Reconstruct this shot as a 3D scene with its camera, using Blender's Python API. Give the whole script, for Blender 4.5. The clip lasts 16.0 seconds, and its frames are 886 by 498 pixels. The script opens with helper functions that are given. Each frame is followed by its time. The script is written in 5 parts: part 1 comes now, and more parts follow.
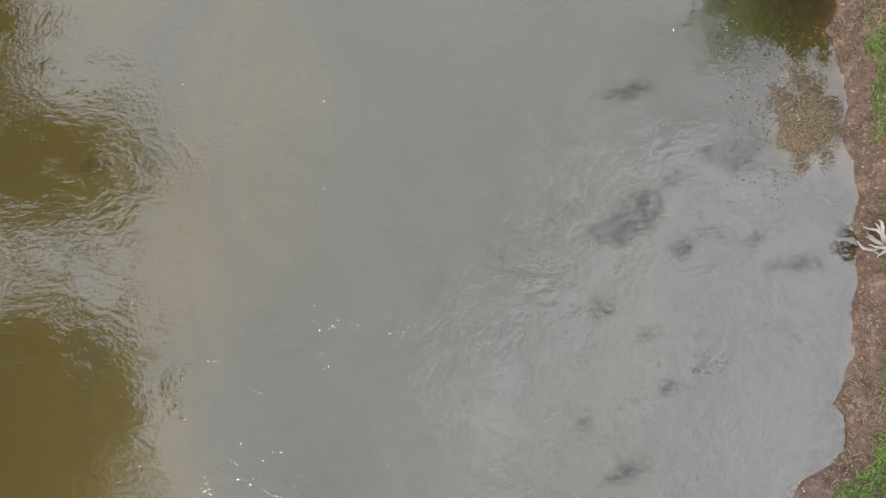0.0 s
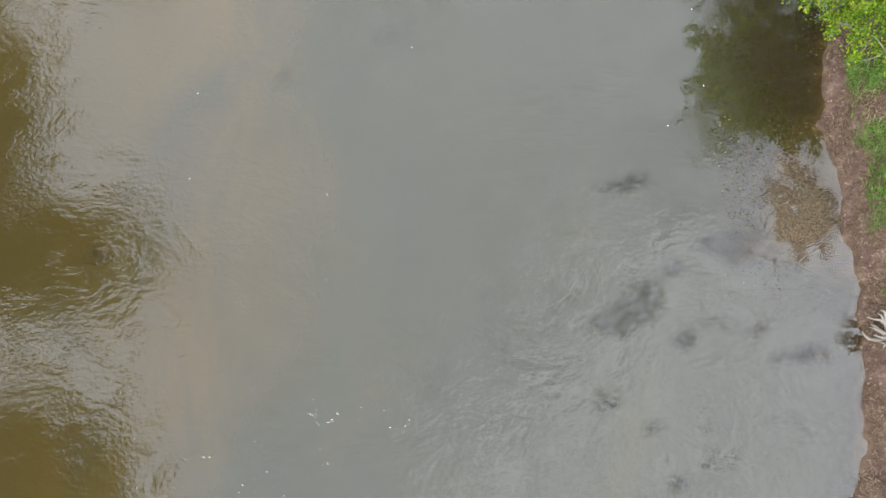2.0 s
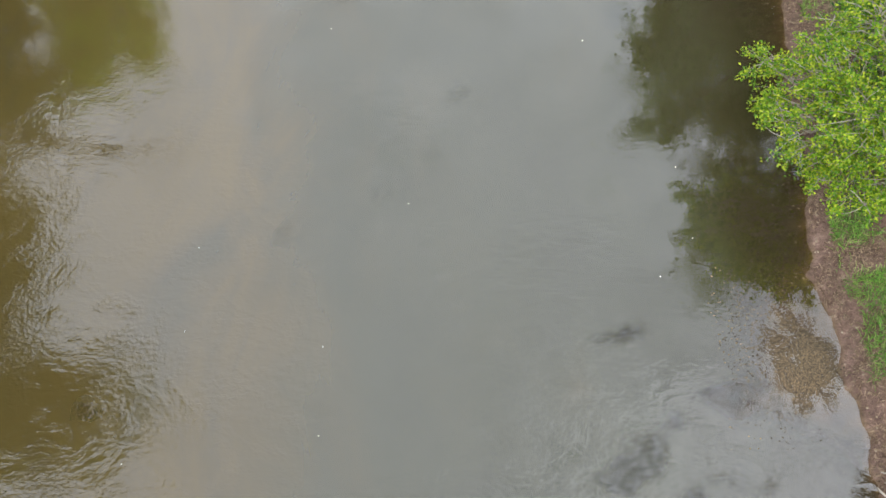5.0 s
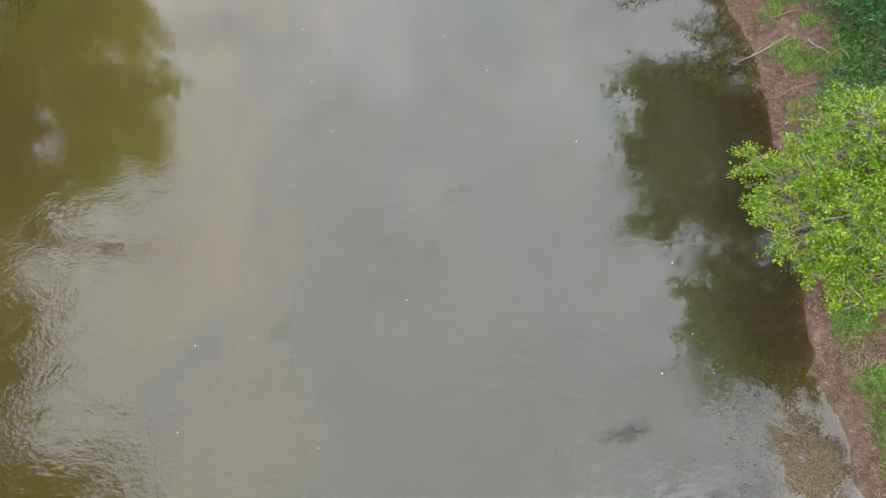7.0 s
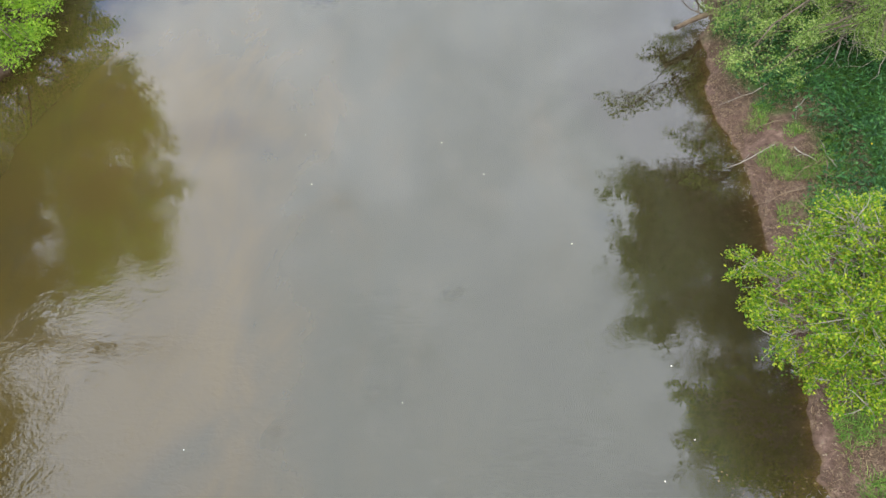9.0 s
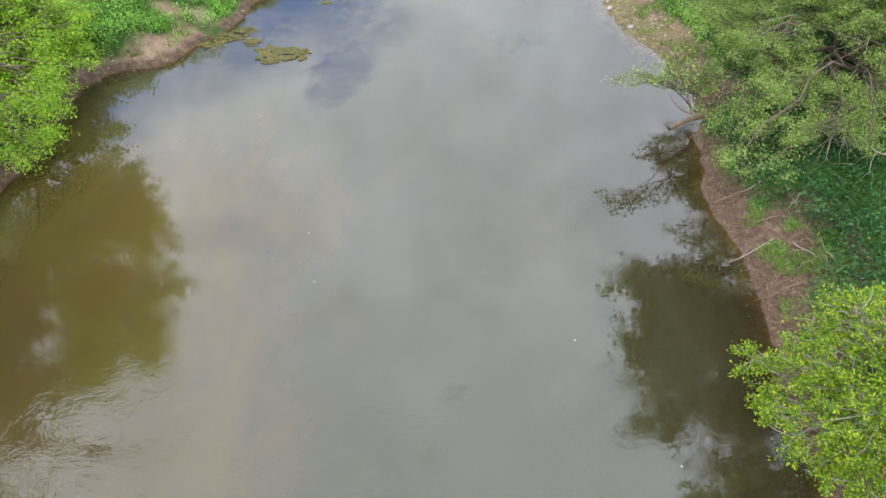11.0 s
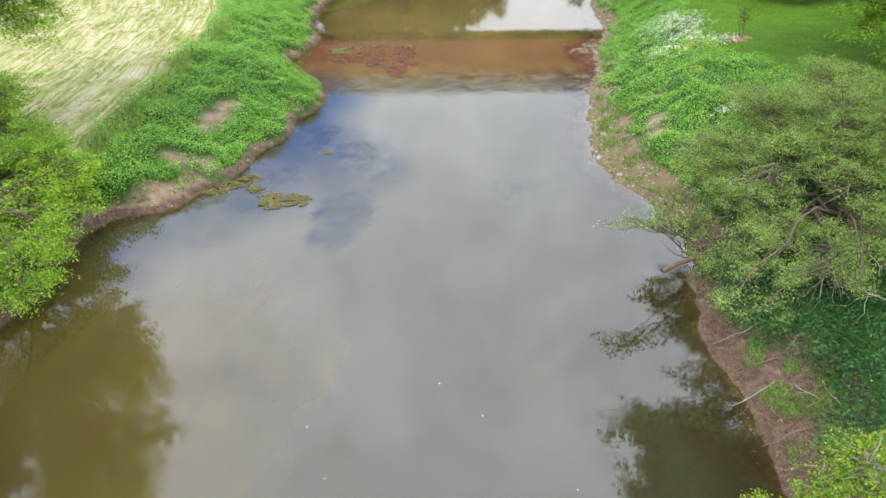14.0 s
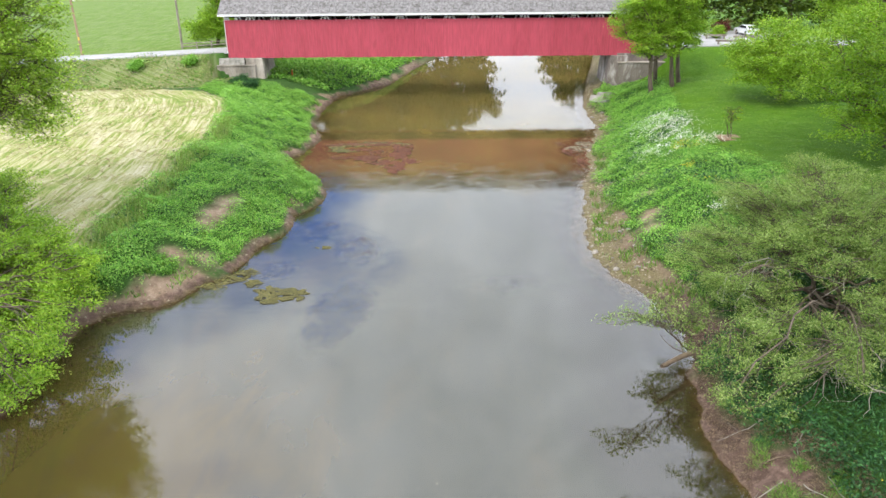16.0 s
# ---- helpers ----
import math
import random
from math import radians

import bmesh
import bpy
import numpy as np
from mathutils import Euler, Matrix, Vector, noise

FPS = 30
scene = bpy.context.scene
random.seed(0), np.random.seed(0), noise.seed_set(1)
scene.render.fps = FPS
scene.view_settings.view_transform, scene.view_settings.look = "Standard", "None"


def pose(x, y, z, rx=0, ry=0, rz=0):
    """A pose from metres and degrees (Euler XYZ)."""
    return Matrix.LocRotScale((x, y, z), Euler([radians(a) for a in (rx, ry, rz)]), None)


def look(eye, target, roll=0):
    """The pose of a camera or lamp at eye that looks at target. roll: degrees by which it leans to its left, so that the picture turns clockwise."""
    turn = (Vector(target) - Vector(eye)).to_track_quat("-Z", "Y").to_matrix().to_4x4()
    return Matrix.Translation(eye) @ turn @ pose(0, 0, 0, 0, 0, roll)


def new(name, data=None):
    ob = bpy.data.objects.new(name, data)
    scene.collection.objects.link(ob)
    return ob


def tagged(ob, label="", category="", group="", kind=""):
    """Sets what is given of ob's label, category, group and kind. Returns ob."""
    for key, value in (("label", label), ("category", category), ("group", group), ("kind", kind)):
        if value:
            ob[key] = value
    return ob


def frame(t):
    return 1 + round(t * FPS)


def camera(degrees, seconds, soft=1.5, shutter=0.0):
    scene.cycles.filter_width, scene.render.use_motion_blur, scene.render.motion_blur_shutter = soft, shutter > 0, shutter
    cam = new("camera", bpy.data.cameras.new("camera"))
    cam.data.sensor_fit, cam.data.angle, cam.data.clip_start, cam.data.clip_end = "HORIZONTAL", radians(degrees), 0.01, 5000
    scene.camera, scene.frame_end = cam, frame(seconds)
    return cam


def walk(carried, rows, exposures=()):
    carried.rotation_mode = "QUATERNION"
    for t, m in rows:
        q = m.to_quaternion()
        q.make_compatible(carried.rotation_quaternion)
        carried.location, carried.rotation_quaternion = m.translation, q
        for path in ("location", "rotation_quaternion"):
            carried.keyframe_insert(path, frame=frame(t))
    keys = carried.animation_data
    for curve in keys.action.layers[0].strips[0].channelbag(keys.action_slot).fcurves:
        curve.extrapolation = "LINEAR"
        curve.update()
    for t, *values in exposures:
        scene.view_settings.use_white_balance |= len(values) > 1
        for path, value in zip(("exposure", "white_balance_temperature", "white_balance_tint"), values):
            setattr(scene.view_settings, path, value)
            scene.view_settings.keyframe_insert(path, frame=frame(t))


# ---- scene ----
cam = camera(63.03, 16.0)

# the drone hovers in one place and only tilts its camera up
EYE = (0.0, 0.0, 18.0)
PATH = [
    (0.0, 6.61, 0.62, 1.12), (0.5, 8.40, 0.76, 0.88), (1.0, 10.19, 0.79, 0.92), (1.5, 12.05, 0.84, 0.90),
    (2.0, 13.83, 0.75, 1.01), (2.5, 15.69, 0.77, 0.86), (3.0, 17.65, 0.70, 0.74), (3.5, 19.58, 0.62, 0.84),
    (4.0, 21.72, 0.61, 0.81), (6.5, 31.51, 0.54, 0.35), (7.0, 33.44, 0.59, 0.35), (7.5, 35.37, 0.66, 0.28),
    (8.0, 37.48, 0.47, 0.35), (8.5, 39.43, 0.31, 0.41), (9.0, 41.43, 0.19, 0.47), (11.3, 50.25, 0.59, 0.27),
    (12.0, 52.92, 0.56, 0.22), (12.5, 54.73, 0.50, 0.17), (13.0, 56.66, 0.46, 0.10), (13.5, 58.43, 0.47, 0.10),
    (14.0, 60.34, 0.47, 0.04), (14.5, 62.08, 0.43, 0.02), (15.0, 64.01, 0.40, -0.02), (15.5, 65.72, 0.38, -0.09),
    (16.0, 67.80, 0.42, -0.17),
]
walk(cam, [(t, pose(*EYE, rx, ry, rz)) for t, rx, ry, rz in PATH], exposures=[(0.0, 0.0), (16.0, 0.0)])

# ---- sky and sun: bright broken cloud ----
SUN_EL, SUN_AZ = 52.0, 215.0      # degrees; azimuth clockwise from +y
world = bpy.data.worlds.new("sky")
scene.world = world
world.use_nodes = True
wn, wl = world.node_tree.nodes, world.node_tree.links
wn.clear()
w_out = wn.new("ShaderNodeOutputWorld")
w_bg = wn.new("ShaderNodeBackground")
w_sky = wn.new("ShaderNodeTexSky")
w_sky.sky_type = "NISHITA"
w_sky.sun_disc = False
w_sky.sun_elevation = radians(SUN_EL)
w_sky.sun_rotation = radians(SUN_AZ)
w_co = wn.new("ShaderNodeTexCoord")
w_map = wn.new("ShaderNodeMapping")
w_map.inputs["Scale"].default_value = (1.0, 1.0, 2.2)
w_map.inputs["Location"].default_value = (55.7, 63.1, 39.3)
w_no = wn.new("ShaderNodeTexNoise")
w_no.inputs["Scale"].default_value = 2.6
w_no.inputs["Detail"].default_value = 6.0
w_no.inputs["Roughness"].default_value = 0.55
w_ra = wn.new("ShaderNodeValToRGB")
w_ra.color_ramp.elements[0].position = 0.20
w_ra.color_ramp.elements[0].color = (0, 0, 0, 1)
w_ra.color_ramp.elements[1].position = 0.38
w_ra.color_ramp.elements[1].color = (1, 1, 1, 1)
w_no2 = wn.new("ShaderNodeTexNoise")
w_no2.inputs["Scale"].default_value = 6.5
w_no2.inputs["Detail"].default_value = 8.0
w_no2.inputs["Roughness"].default_value = 0.62
w_no2.inputs["Distortion"].default_value = 0.8
w_cl = wn.new("ShaderNodeMix")
w_cl.data_type = "RGBA"
w_cl.inputs["A"].default_value = (9.6, 10.6, 12.6, 1)
w_cl.inputs["B"].default_value = (25.0, 26.4, 29.4, 1)
w_mix = wn.new("ShaderNodeMix")
w_mix.data_type = "RGBA"
wl.new(w_co.outputs["Generated"], w_map.inputs["Vector"])
wl.new(w_map.outputs["Vector"], w_no.inputs["Vector"])
w_map2 = wn.new("ShaderNodeMapping")
w_map2.inputs["Scale"].default_value = (1.0, 1.6, 1.0)
w_map2.inputs["Location"].default_value = (4.1, 2.7, 9.4)
wl.new(w_co.outputs["Generated"], w_map2.inputs["Vector"])
wl.new(w_map2.outputs["Vector"], w_no2.inputs["Vector"])


def towards(way, lo, hi):
    """How near the looked-at part of the sky is to a direction, 0 to 1."""
    d = wn.new("ShaderNodeVectorMath")
    d.operation = "DOT_PRODUCT"
    d.inputs[1].default_value = Vector(way).normalized()
    wl.new(w_co.outputs["Generated"], d.inputs[0])
    r = wn.new("ShaderNodeMapRange")
    r.interpolation_type = "SMOOTHSTEP"
    r.inputs["From Min"].default_value, r.inputs["From Max"].default_value = lo, hi
    wl.new(d.outputs["Value"], r.inputs["Value"])
    return r.outputs["Result"]


def plus(a, b, gain):
    m = wn.new("ShaderNodeMath")
    m.operation = "MULTIPLY_ADD"
    wl.new(b, m.inputs[0])
    m.inputs[1].default_value = gain
    wl.new(a, m.inputs[2])
    return m.outputs[0]


# a thin, bluer part of the cloud over the bend, and a brighter, lumpy cloud overhead
cover = plus(w_no.outputs["Fac"], towards((-0.26, 0.87, 0.42), 0.945, 0.998), -0.14)
overhead = towards((0.40, -0.12, 0.90), 0.88, 0.985)
gain = wn.new("ShaderNodeMapRange")
gain.inputs["To Min"].default_value, gain.inputs["To Max"].default_value = 0.38, 2.3
wl.new(overhead, gain.inputs["Value"])
lump = wn.new("ShaderNodeMath")
lump.operation = "SUBTRACT"
lump.inputs[1].default_value = 0.5
wl.new(w_no2.outputs["Fac"], lump.inputs[0])
grown = wn.new("ShaderNodeMath")
grown.operation = "MULTIPLY_ADD"
grown.inputs[2].default_value = 0.5
wl.new(lump.outputs[0], grown.inputs[0])
wl.new(gain.outputs["Result"], grown.inputs[1])
lumps = plus(grown.outputs[0], overhead, 0.19)
wl.new(cover, w_ra.inputs["Fac"])
w_ra2 = wn.new("ShaderNodeValToRGB")
w_ra2.color_ramp.elements[0].position = 0.35
w_ra2.color_ramp.elements[1].position = 0.70
wl.new(lumps, w_ra2.inputs["Fac"])
wl.new(w_ra2.outputs["Color"], w_cl.inputs["Factor"])
wl.new(w_ra.outputs["Color"], w_mix.inputs["Factor"])
w_haze = wn.new("ShaderNodeVectorMath")
w_haze.operation = "MULTIPLY"
w_haze.inputs[1].default_value = (1.6, 3.0, 5.6)
wl.new(w_sky.outputs["Color"], w_haze.inputs[0])
wl.new(w_haze.outputs["Vector"], w_mix.inputs["A"])
# clouds look brighter towards the horizon
w_sep = wn.new("ShaderNodeSeparateXYZ")
wl.new(w_co.outputs["Generated"], w_sep.inputs[0])
w_rng = wn.new("ShaderNodeMapRange")
w_rng.inputs["From Min"].default_value = 0.1
w_rng.inputs["From Max"].default_value = 0.95
w_rng.inputs["To Min"].default_value = 1.9
w_rng.inputs["To Max"].default_value = 0.90
wl.new(w_sep.outputs[2], w_rng.inputs["Value"])
w_mul = wn.new("ShaderNodeVectorMath")
w_mul.operation = "SCALE"
wl.new(w_cl.outputs["Result"], w_mul.inputs[0])
wl.new(w_rng.outputs["Result"], w_mul.inputs["Scale"])
wl.new(w_mul.outputs["Vector"], w_mix.inputs["B"])
wl.new(w_mix.outputs["Result"], w_bg.inputs["Color"])
w_bg.inputs["Strength"].default_value = 0.090
wl.new(w_bg.outputs["Background"], w_out.inputs["Surface"])

sun = new("sun", bpy.data.lights.new("sun", "SUN"))
sun.data.energy = 2.9
sun.data.angle = radians(22)
sun.data.color = (1.0, 0.95, 0.87)
_s = Vector((math.sin(radians(SUN_AZ)) * math.cos(radians(SUN_EL)), math.cos(radians(SUN_AZ)) * math.cos(radians(SUN_EL)), math.sin(radians(SUN_EL))))
sun.matrix_world = look(_s * 100, (0, 0, 0))


# ---- material helpers ----
def material(name):
    m = bpy.data.materials.new(name)
    m.use_nodes = True
    m.node_tree.nodes.clear()
    return m, m.node_tree.nodes, m.node_tree.links


def node(nt, kind, **values):
    n = nt.new("ShaderNode" + kind)
    for k, v in values.items():
        n.inputs[k.replace("_", " ")].default_value = v
    return n


def ramp(nt, stops):
    r = nt.new("ShaderNodeValToRGB")
    while len(r.color_ramp.elements) < len(stops):
        r.color_ramp.elements.new(0.5)
    for e, (p, c) in zip(r.color_ramp.elements, stops):
        e.position, e.color = p, (*c, 1)
    return r


def mix(nt, lk, fac, a, b, blend="MIX"):
    m = nt.new("ShaderNodeMix")
    m.data_type, m.blend_type = "RGBA", blend
    for socket, value in (("Factor", fac), ("A", a), ("B", b)):
        if isinstance(value, bpy.types.NodeSocket):
            lk.new(value, m.inputs[socket])
        elif socket == "Factor":
            m.inputs[socket].default_value = value
        else:
            m.inputs[socket].default_value = (*value, 1)
    return m.outputs["Result"]


def noise_at(nt, lk, scale, detail=4.0, rough=0.55, stretch=(1, 1, 1), space="Object", distort=0.0):
    co = nt.new("ShaderNodeTexCoord")
    mp = nt.new("ShaderNodeMapping")
    mp.inputs["Scale"].default_value = stretch
    lk.new(co.outputs[space], mp.inputs["Vector"])
    n = node(nt, "TexNoise", Scale=scale, Detail=detail, Roughness=rough, Distortion=distort)
    lk.new(mp.outputs["Vector"], n.inputs["Vector"])
    return n.outputs["Fac"]


def surface(name, dark, light, scale, rough=0.85, grain=None, bump=0.3, stretch=(1, 1, 1), metal=0.0, stain=None, random_tone=0.0):
    """A two-scale procedural surface: large patches between dark and light, fine grain, an optional stain colour."""
    m, nt, lk = material(name)
    out = nt.new("ShaderNodeOutputMaterial")
    p = node(nt, "BsdfPrincipled", Roughness=rough, Metallic=metal)
    big = noise_at(nt, lk, scale, 5, 0.6, stretch)
    fine = noise_at(nt, lk, grain or scale * 9, 3, 0.6, stretch)
    r1 = ramp(nt, [(0.3, dark), (0.7, light)])
    lk.new(big, r1.inputs["Fac"])
    r2 = ramp(nt, [(0.25, (0.62, 0.62, 0.62)), (0.75, (1.25, 1.25, 1.25))])
    lk.new(fine, r2.inputs["Fac"])
    col = mix(nt, lk, 0.75, r1.outputs["Color"], r2.outputs["Color"], "MULTIPLY")
    if stain:
        s = noise_at(nt, lk, scale * 0.45, 6, 0.65, stretch, distort=0.6)
        r3 = ramp(nt, [(0.52, (0, 0, 0)), (0.66, (1, 1, 1))])
        lk.new(s, r3.inputs["Fac"])
        col = mix(nt, lk, r3.outputs["Color"], col, stain)
    if random_tone:
        oi = nt.new("ShaderNodeObjectInfo")
        r4 = ramp(nt, [(0.0, (1 - random_tone,) * 3), (1.0, (1 + random_tone,) * 3)])
        lk.new(oi.outputs["Random"], r4.inputs["Fac"])
        col = mix(nt, lk, 1.0, col, r4.outputs["Color"], "MULTIPLY")
    lk.new(col, p.inputs["Base Color"])
    if bump:
        b = node(nt, "Bump", Strength=bump, Distance=0.05)
        lk.new(fine, b.inputs["Height"])
        lk.new(b.outputs["Normal"], p.inputs["Normal"])
    lk.new(p.outputs["BSDF"], out.inputs["Surface"])
    return m


def leaf_material(name, dark, mid, light, glow=0.45):
    """Leaves: each one its own tone, light passes through, the crown varies in large patches."""
    m, nt, lk = material(name)
    out = nt.new("ShaderNodeOutputMaterial")
    g = nt.new("ShaderNodeNewGeometry")
    r = ramp(nt, [(0.0, dark), (0.5, mid), (1.0, light)])
    lk.new(g.outputs["Random Per Island"], r.inputs["Fac"])
    n = noise_at(nt, lk, 0.55, 3)
    r2 = ramp(nt, [(0.3, (0.72, 0.76, 0.7)), (0.7, (1.2, 1.16, 1.1))])
    lk.new(n, r2.inputs["Fac"])
    col = mix(nt, lk, 0.8, r.outputs["Color"], r2.outputs["Color"], "MULTIPLY")
    p = node(nt, "BsdfPrincipled", Roughness=0.5)
    p.inputs["Specular IOR Level"].default_value = 0.3
    lk.new(col, p.inputs["Base Color"])
    tr = nt.new("ShaderNodeBsdfTranslucent")
    warm = mix(nt, lk, 1.0, col, (0.85, 0.82, 0.34), "MULTIPLY")
    lk.new(warm, tr.inputs["Color"])
    mx = nt.new("ShaderNodeMixShader")
    mx.inputs["Fac"].default_value = glow
    lk.new(p.outputs["BSDF"], mx.inputs[1])
    lk.new(tr.outputs["BSDF"], mx.inputs[2])
    lk.new(mx.outputs["Shader"], out.inputs["Surface"])
    return m


MAPLE = leaf_material("yellow_green_leaves", (0.05, 0.15, 0.010), (0.17, 0.33, 0.016), (0.50, 0.57, 0.045))
WILLOW = leaf_material("willow_leaves", (0.10, 0.19, 0.03), (0.24, 0.38, 0.08), (0.48, 0.60, 0.23))
SPRING = leaf_material("spring_leaves", (0.145, 0.30, 0.02), (0.27, 0.48, 0.035), (0.43, 0.60, 0.08), 0.42)
FIELDTREE = leaf_material("feathery_spring_leaves", (0.19, 0.36, 0.03), (0.34, 0.54, 0.06), (0.50, 0.66, 0.13), 0.48)
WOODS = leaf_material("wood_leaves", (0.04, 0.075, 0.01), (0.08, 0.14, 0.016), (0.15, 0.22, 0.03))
WEED = leaf_material("weed_leaves", (0.105, 0.29, 0.035), (0.225, 0.51, 0.07), (0.42, 0.67, 0.16), 0.35)
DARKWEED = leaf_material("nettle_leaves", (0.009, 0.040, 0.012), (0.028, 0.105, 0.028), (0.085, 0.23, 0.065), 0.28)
GRASS = leaf_material("grass_blades", (0.07, 0.19, 0.025), (0.14, 0.31, 0.045), (0.32, 0.44, 0.12), 0.3)
SEEDGRASS = leaf_material("seeding_grass", (0.15, 0.27, 0.05), (0.27, 0.38, 0.10), (0.46, 0.50, 0.2), 0.3)
STRAW = leaf_material("dry_stalks", (0.28, 0.23, 0.12), (0.42, 0.36, 0.2), (0.56, 0.49, 0.31), 0.25)
WINE = leaf_material("wine_red_leaves", (0.06, 0.012, 0.012), (0.13, 0.03, 0.025), (0.22, 0.07, 0.05), 0.3)
BLOSSOM = leaf_material("white_blossom", (0.6, 0.62, 0.52), (0.75, 0.76, 0.68), (0.85, 0.85, 0.8), 0.2)
YELLOW = leaf_material("yellow_blossom", (0.55, 0.42, 0.02), (0.7, 0.55, 0.03), (0.8, 0.65, 0.06), 0.2)
BARK = surface("bark", (0.06, 0.045, 0.03), (0.17, 0.13, 0.09), 3.0, 0.9, 14, 0.6, (1, 1, 0.3))
TWIG = surface("pale_twigs", (0.22, 0.19, 0.15), (0.42, 0.38, 0.32), 2.0, 0.85, 12, 0.3)
DEADWOOD = surface("dead_wood", (0.13, 0.09, 0.06), (0.28, 0.21, 0.14), 2.5, 0.85, 16, 0.4)
SIDING = surface("red_painted_boards", (0.36, 0.040, 0.064), (0.445, 0.060, 0.090), 0.6, 0.65, 5.0, 0.1, (1, 1, 0.12))
WHITE = surface("white_painted_wood", (0.62, 0.62, 0.6), (0.8, 0.8, 0.78), 1.5, 0.6, 20, 0.1)
# timber inside the bridge: the grey one darkened, indoor shade put into its colour
SHADETIMBER = surface("shaded_timber", (0.02, 0.017, 0.014), (0.06, 0.05, 0.042), 1.2, 0.9, 15, 0.3)
TIMBER = surface("grey_timber", (0.16, 0.13, 0.10), (0.34, 0.30, 0.25), 1.2, 0.85, 15, 0.3)
CONCRETE = surface("stained_concrete", (0.25, 0.21, 0.17), (0.42, 0.37, 0.31), 0.7, 0.9, 9, 0.3, (1, 1, 0.5), stain=(0.16, 0.14, 0.11))
MASONRY = surface("grey_stone", (0.24, 0.22, 0.19), (0.44, 0.41, 0.36), 1.5, 0.9, 10, 0.4, random_tone=0.25)
SHINGLE = surface("weathered_shingles", (0.10, 0.094, 0.09), (0.30, 0.283, 0.275), 3.6, 0.9, 11, 0.5, (1, 0.6, 1), stain=(0.10, 0.09, 0.08))
ASPHALT = surface("pale_asphalt", (0.30, 0.29, 0.28), (0.44, 0.43, 0.42), 0.4, 0.9, 12, 0.2)
STAINED = surface("blotched_concrete", (0.12, 0.10, 0.085), (0.24, 0.20, 0.17), 0.7, 0.9, 9, 0.3, (1, 1, 0.5), stain=(0.5, 0.47, 0.43))
STONE = surface("river_stone", (0.2, 0.175, 0.145), (0.4, 0.36, 0.31), 3.0, 0.8, 20, 0.3, random_tone=0.35)
POLEWOOD = surface("pole_wood", (0.24, 0.16, 0.09), (0.42, 0.31, 0.19), 1.2, 0.85, 14, 0.3, (1, 1, 0.15))
MOSS = surface("wet_algae", (0.09, 0.085, 0.02), (0.27, 0.25, 0.07), 2.2, 0.7, 18, 0.8, stain=(0.1, 0.06, 0.03))
DARK = surface("dark_rubber", (0.012, 0.012, 0.012), (0.03, 0.03, 0.03), 4, 0.7, 30, 0.0)
CARPAINT = surface("white_car_paint", (0.74, 0.75, 0.76), (0.8, 0.81, 0.82), 1.0, 0.25, 30, 0.0)
CARGLASS = surface("tinted_glass", (0.015, 0.018, 0.02), (0.03, 0.035, 0.04), 2.0, 0.06, 30, 0.0)
LAMPRED = surface("red_lamp_glass", (0.3, 0.01, 0.01), (0.4, 0.02, 0.02), 5.0, 0.2, 30, 0.0)
MULCH = surface("bark_mulch", (0.20, 0.12, 0.07), (0.36, 0.24, 0.15), 4.0, 0.95, 20, 0.6)
ORANGE = surface("orange_plastic", (0.6, 0.12, 0.02), (0.75, 0.18, 0.03), 3.0, 0.5, 20, 0.0)


# ---- the lie of the land ----
def vnoise(x, y, scale, seed=0):
    """Smooth value noise in 0..1 for arrays."""
    x, y = np.asarray(x, float) / scale, np.asarray(y, float) / scale
    xi, yi = np.floor(x), np.floor(y)
    fx, fy = x - xi, y - yi
    fx, fy = fx * fx * (3 - 2 * fx), fy * fy * (3 - 2 * fy)

    def h(a, b):
        v = np.sin(a * 127.1 + b * 311.7 + seed * 74.7) * 43758.5453
        return v - np.floor(v)
    return (h(xi, yi) * (1 - fx) + h(xi + 1, yi) * fx) * (1 - fy) + (h(xi, yi + 1) * (1 - fx) + h(xi + 1, yi + 1) * fx) * fy


def smooth(e0, e1, v):
    t = np.clip((np.asarray(v, float) - e0) / (e1 - e0), 0, 1)
    return t * t * (3 - 2 * t)


RIGHT_EDGE = ((-300, -10), (-60, 4), (-10, 7.0), (-4.6, 7.9), (-3.3, 8.7), (-2.7, 9.6), (-0.5, 9.8), (0.6, 9.85), (2.3, 10.0), (3.9, 10.25), (5.1, 10.0), (8.0, 9.8), (8.9, 10.0), (12, 10.2),
              (17, 10.6), (20, 10.9), (23, 10.6), (25, 10.7), (28, 11.2), (30, 11.8), (33, 12.2), (36, 11.9), (37.5, 11.2), (39.5, 10.2), (43, 9.7),
              (48, 10.1), (53, 11.0), (58, 11.9), (64, 13.5), (69, 14.2), (76, 16.4), (83, 17.5), (93, 18), (113, 23), (132, 27.6), (160, 45), (200, 90), (260, 260), (2500, 2800))
LEFT_EDGE = ((-300, -40), (-60, -20), (0, -19), (10, -19), (20, -19.6), (24, -19.4), (27, -18.6), (30, -18.9), (33.5, -19.2), (35.3, -18.0), (36.4, -15.4), (38, -14.6),
             (40, -13.2), (44.5, -12.2), (48.7, -10.8), (51.2, -11), (53, -10), (55.2, -9.4), (57.5, -9.8), (59.9, -10.9), (62, -13), (65.5, -15.2),
             (69, -14), (75.5, -12.7), (79, -14.2), (84, -15), (90.6, -15), (100, -14.2), (109, -8.2), (131, -3.4), (150, 2), (200, 40), (260, 220), (2500, 2500))
_ys = np.concatenate([np.linspace(-300, -40, 200), np.arange(-39.8, 170, 0.2), np.linspace(171, 2500, 400)])


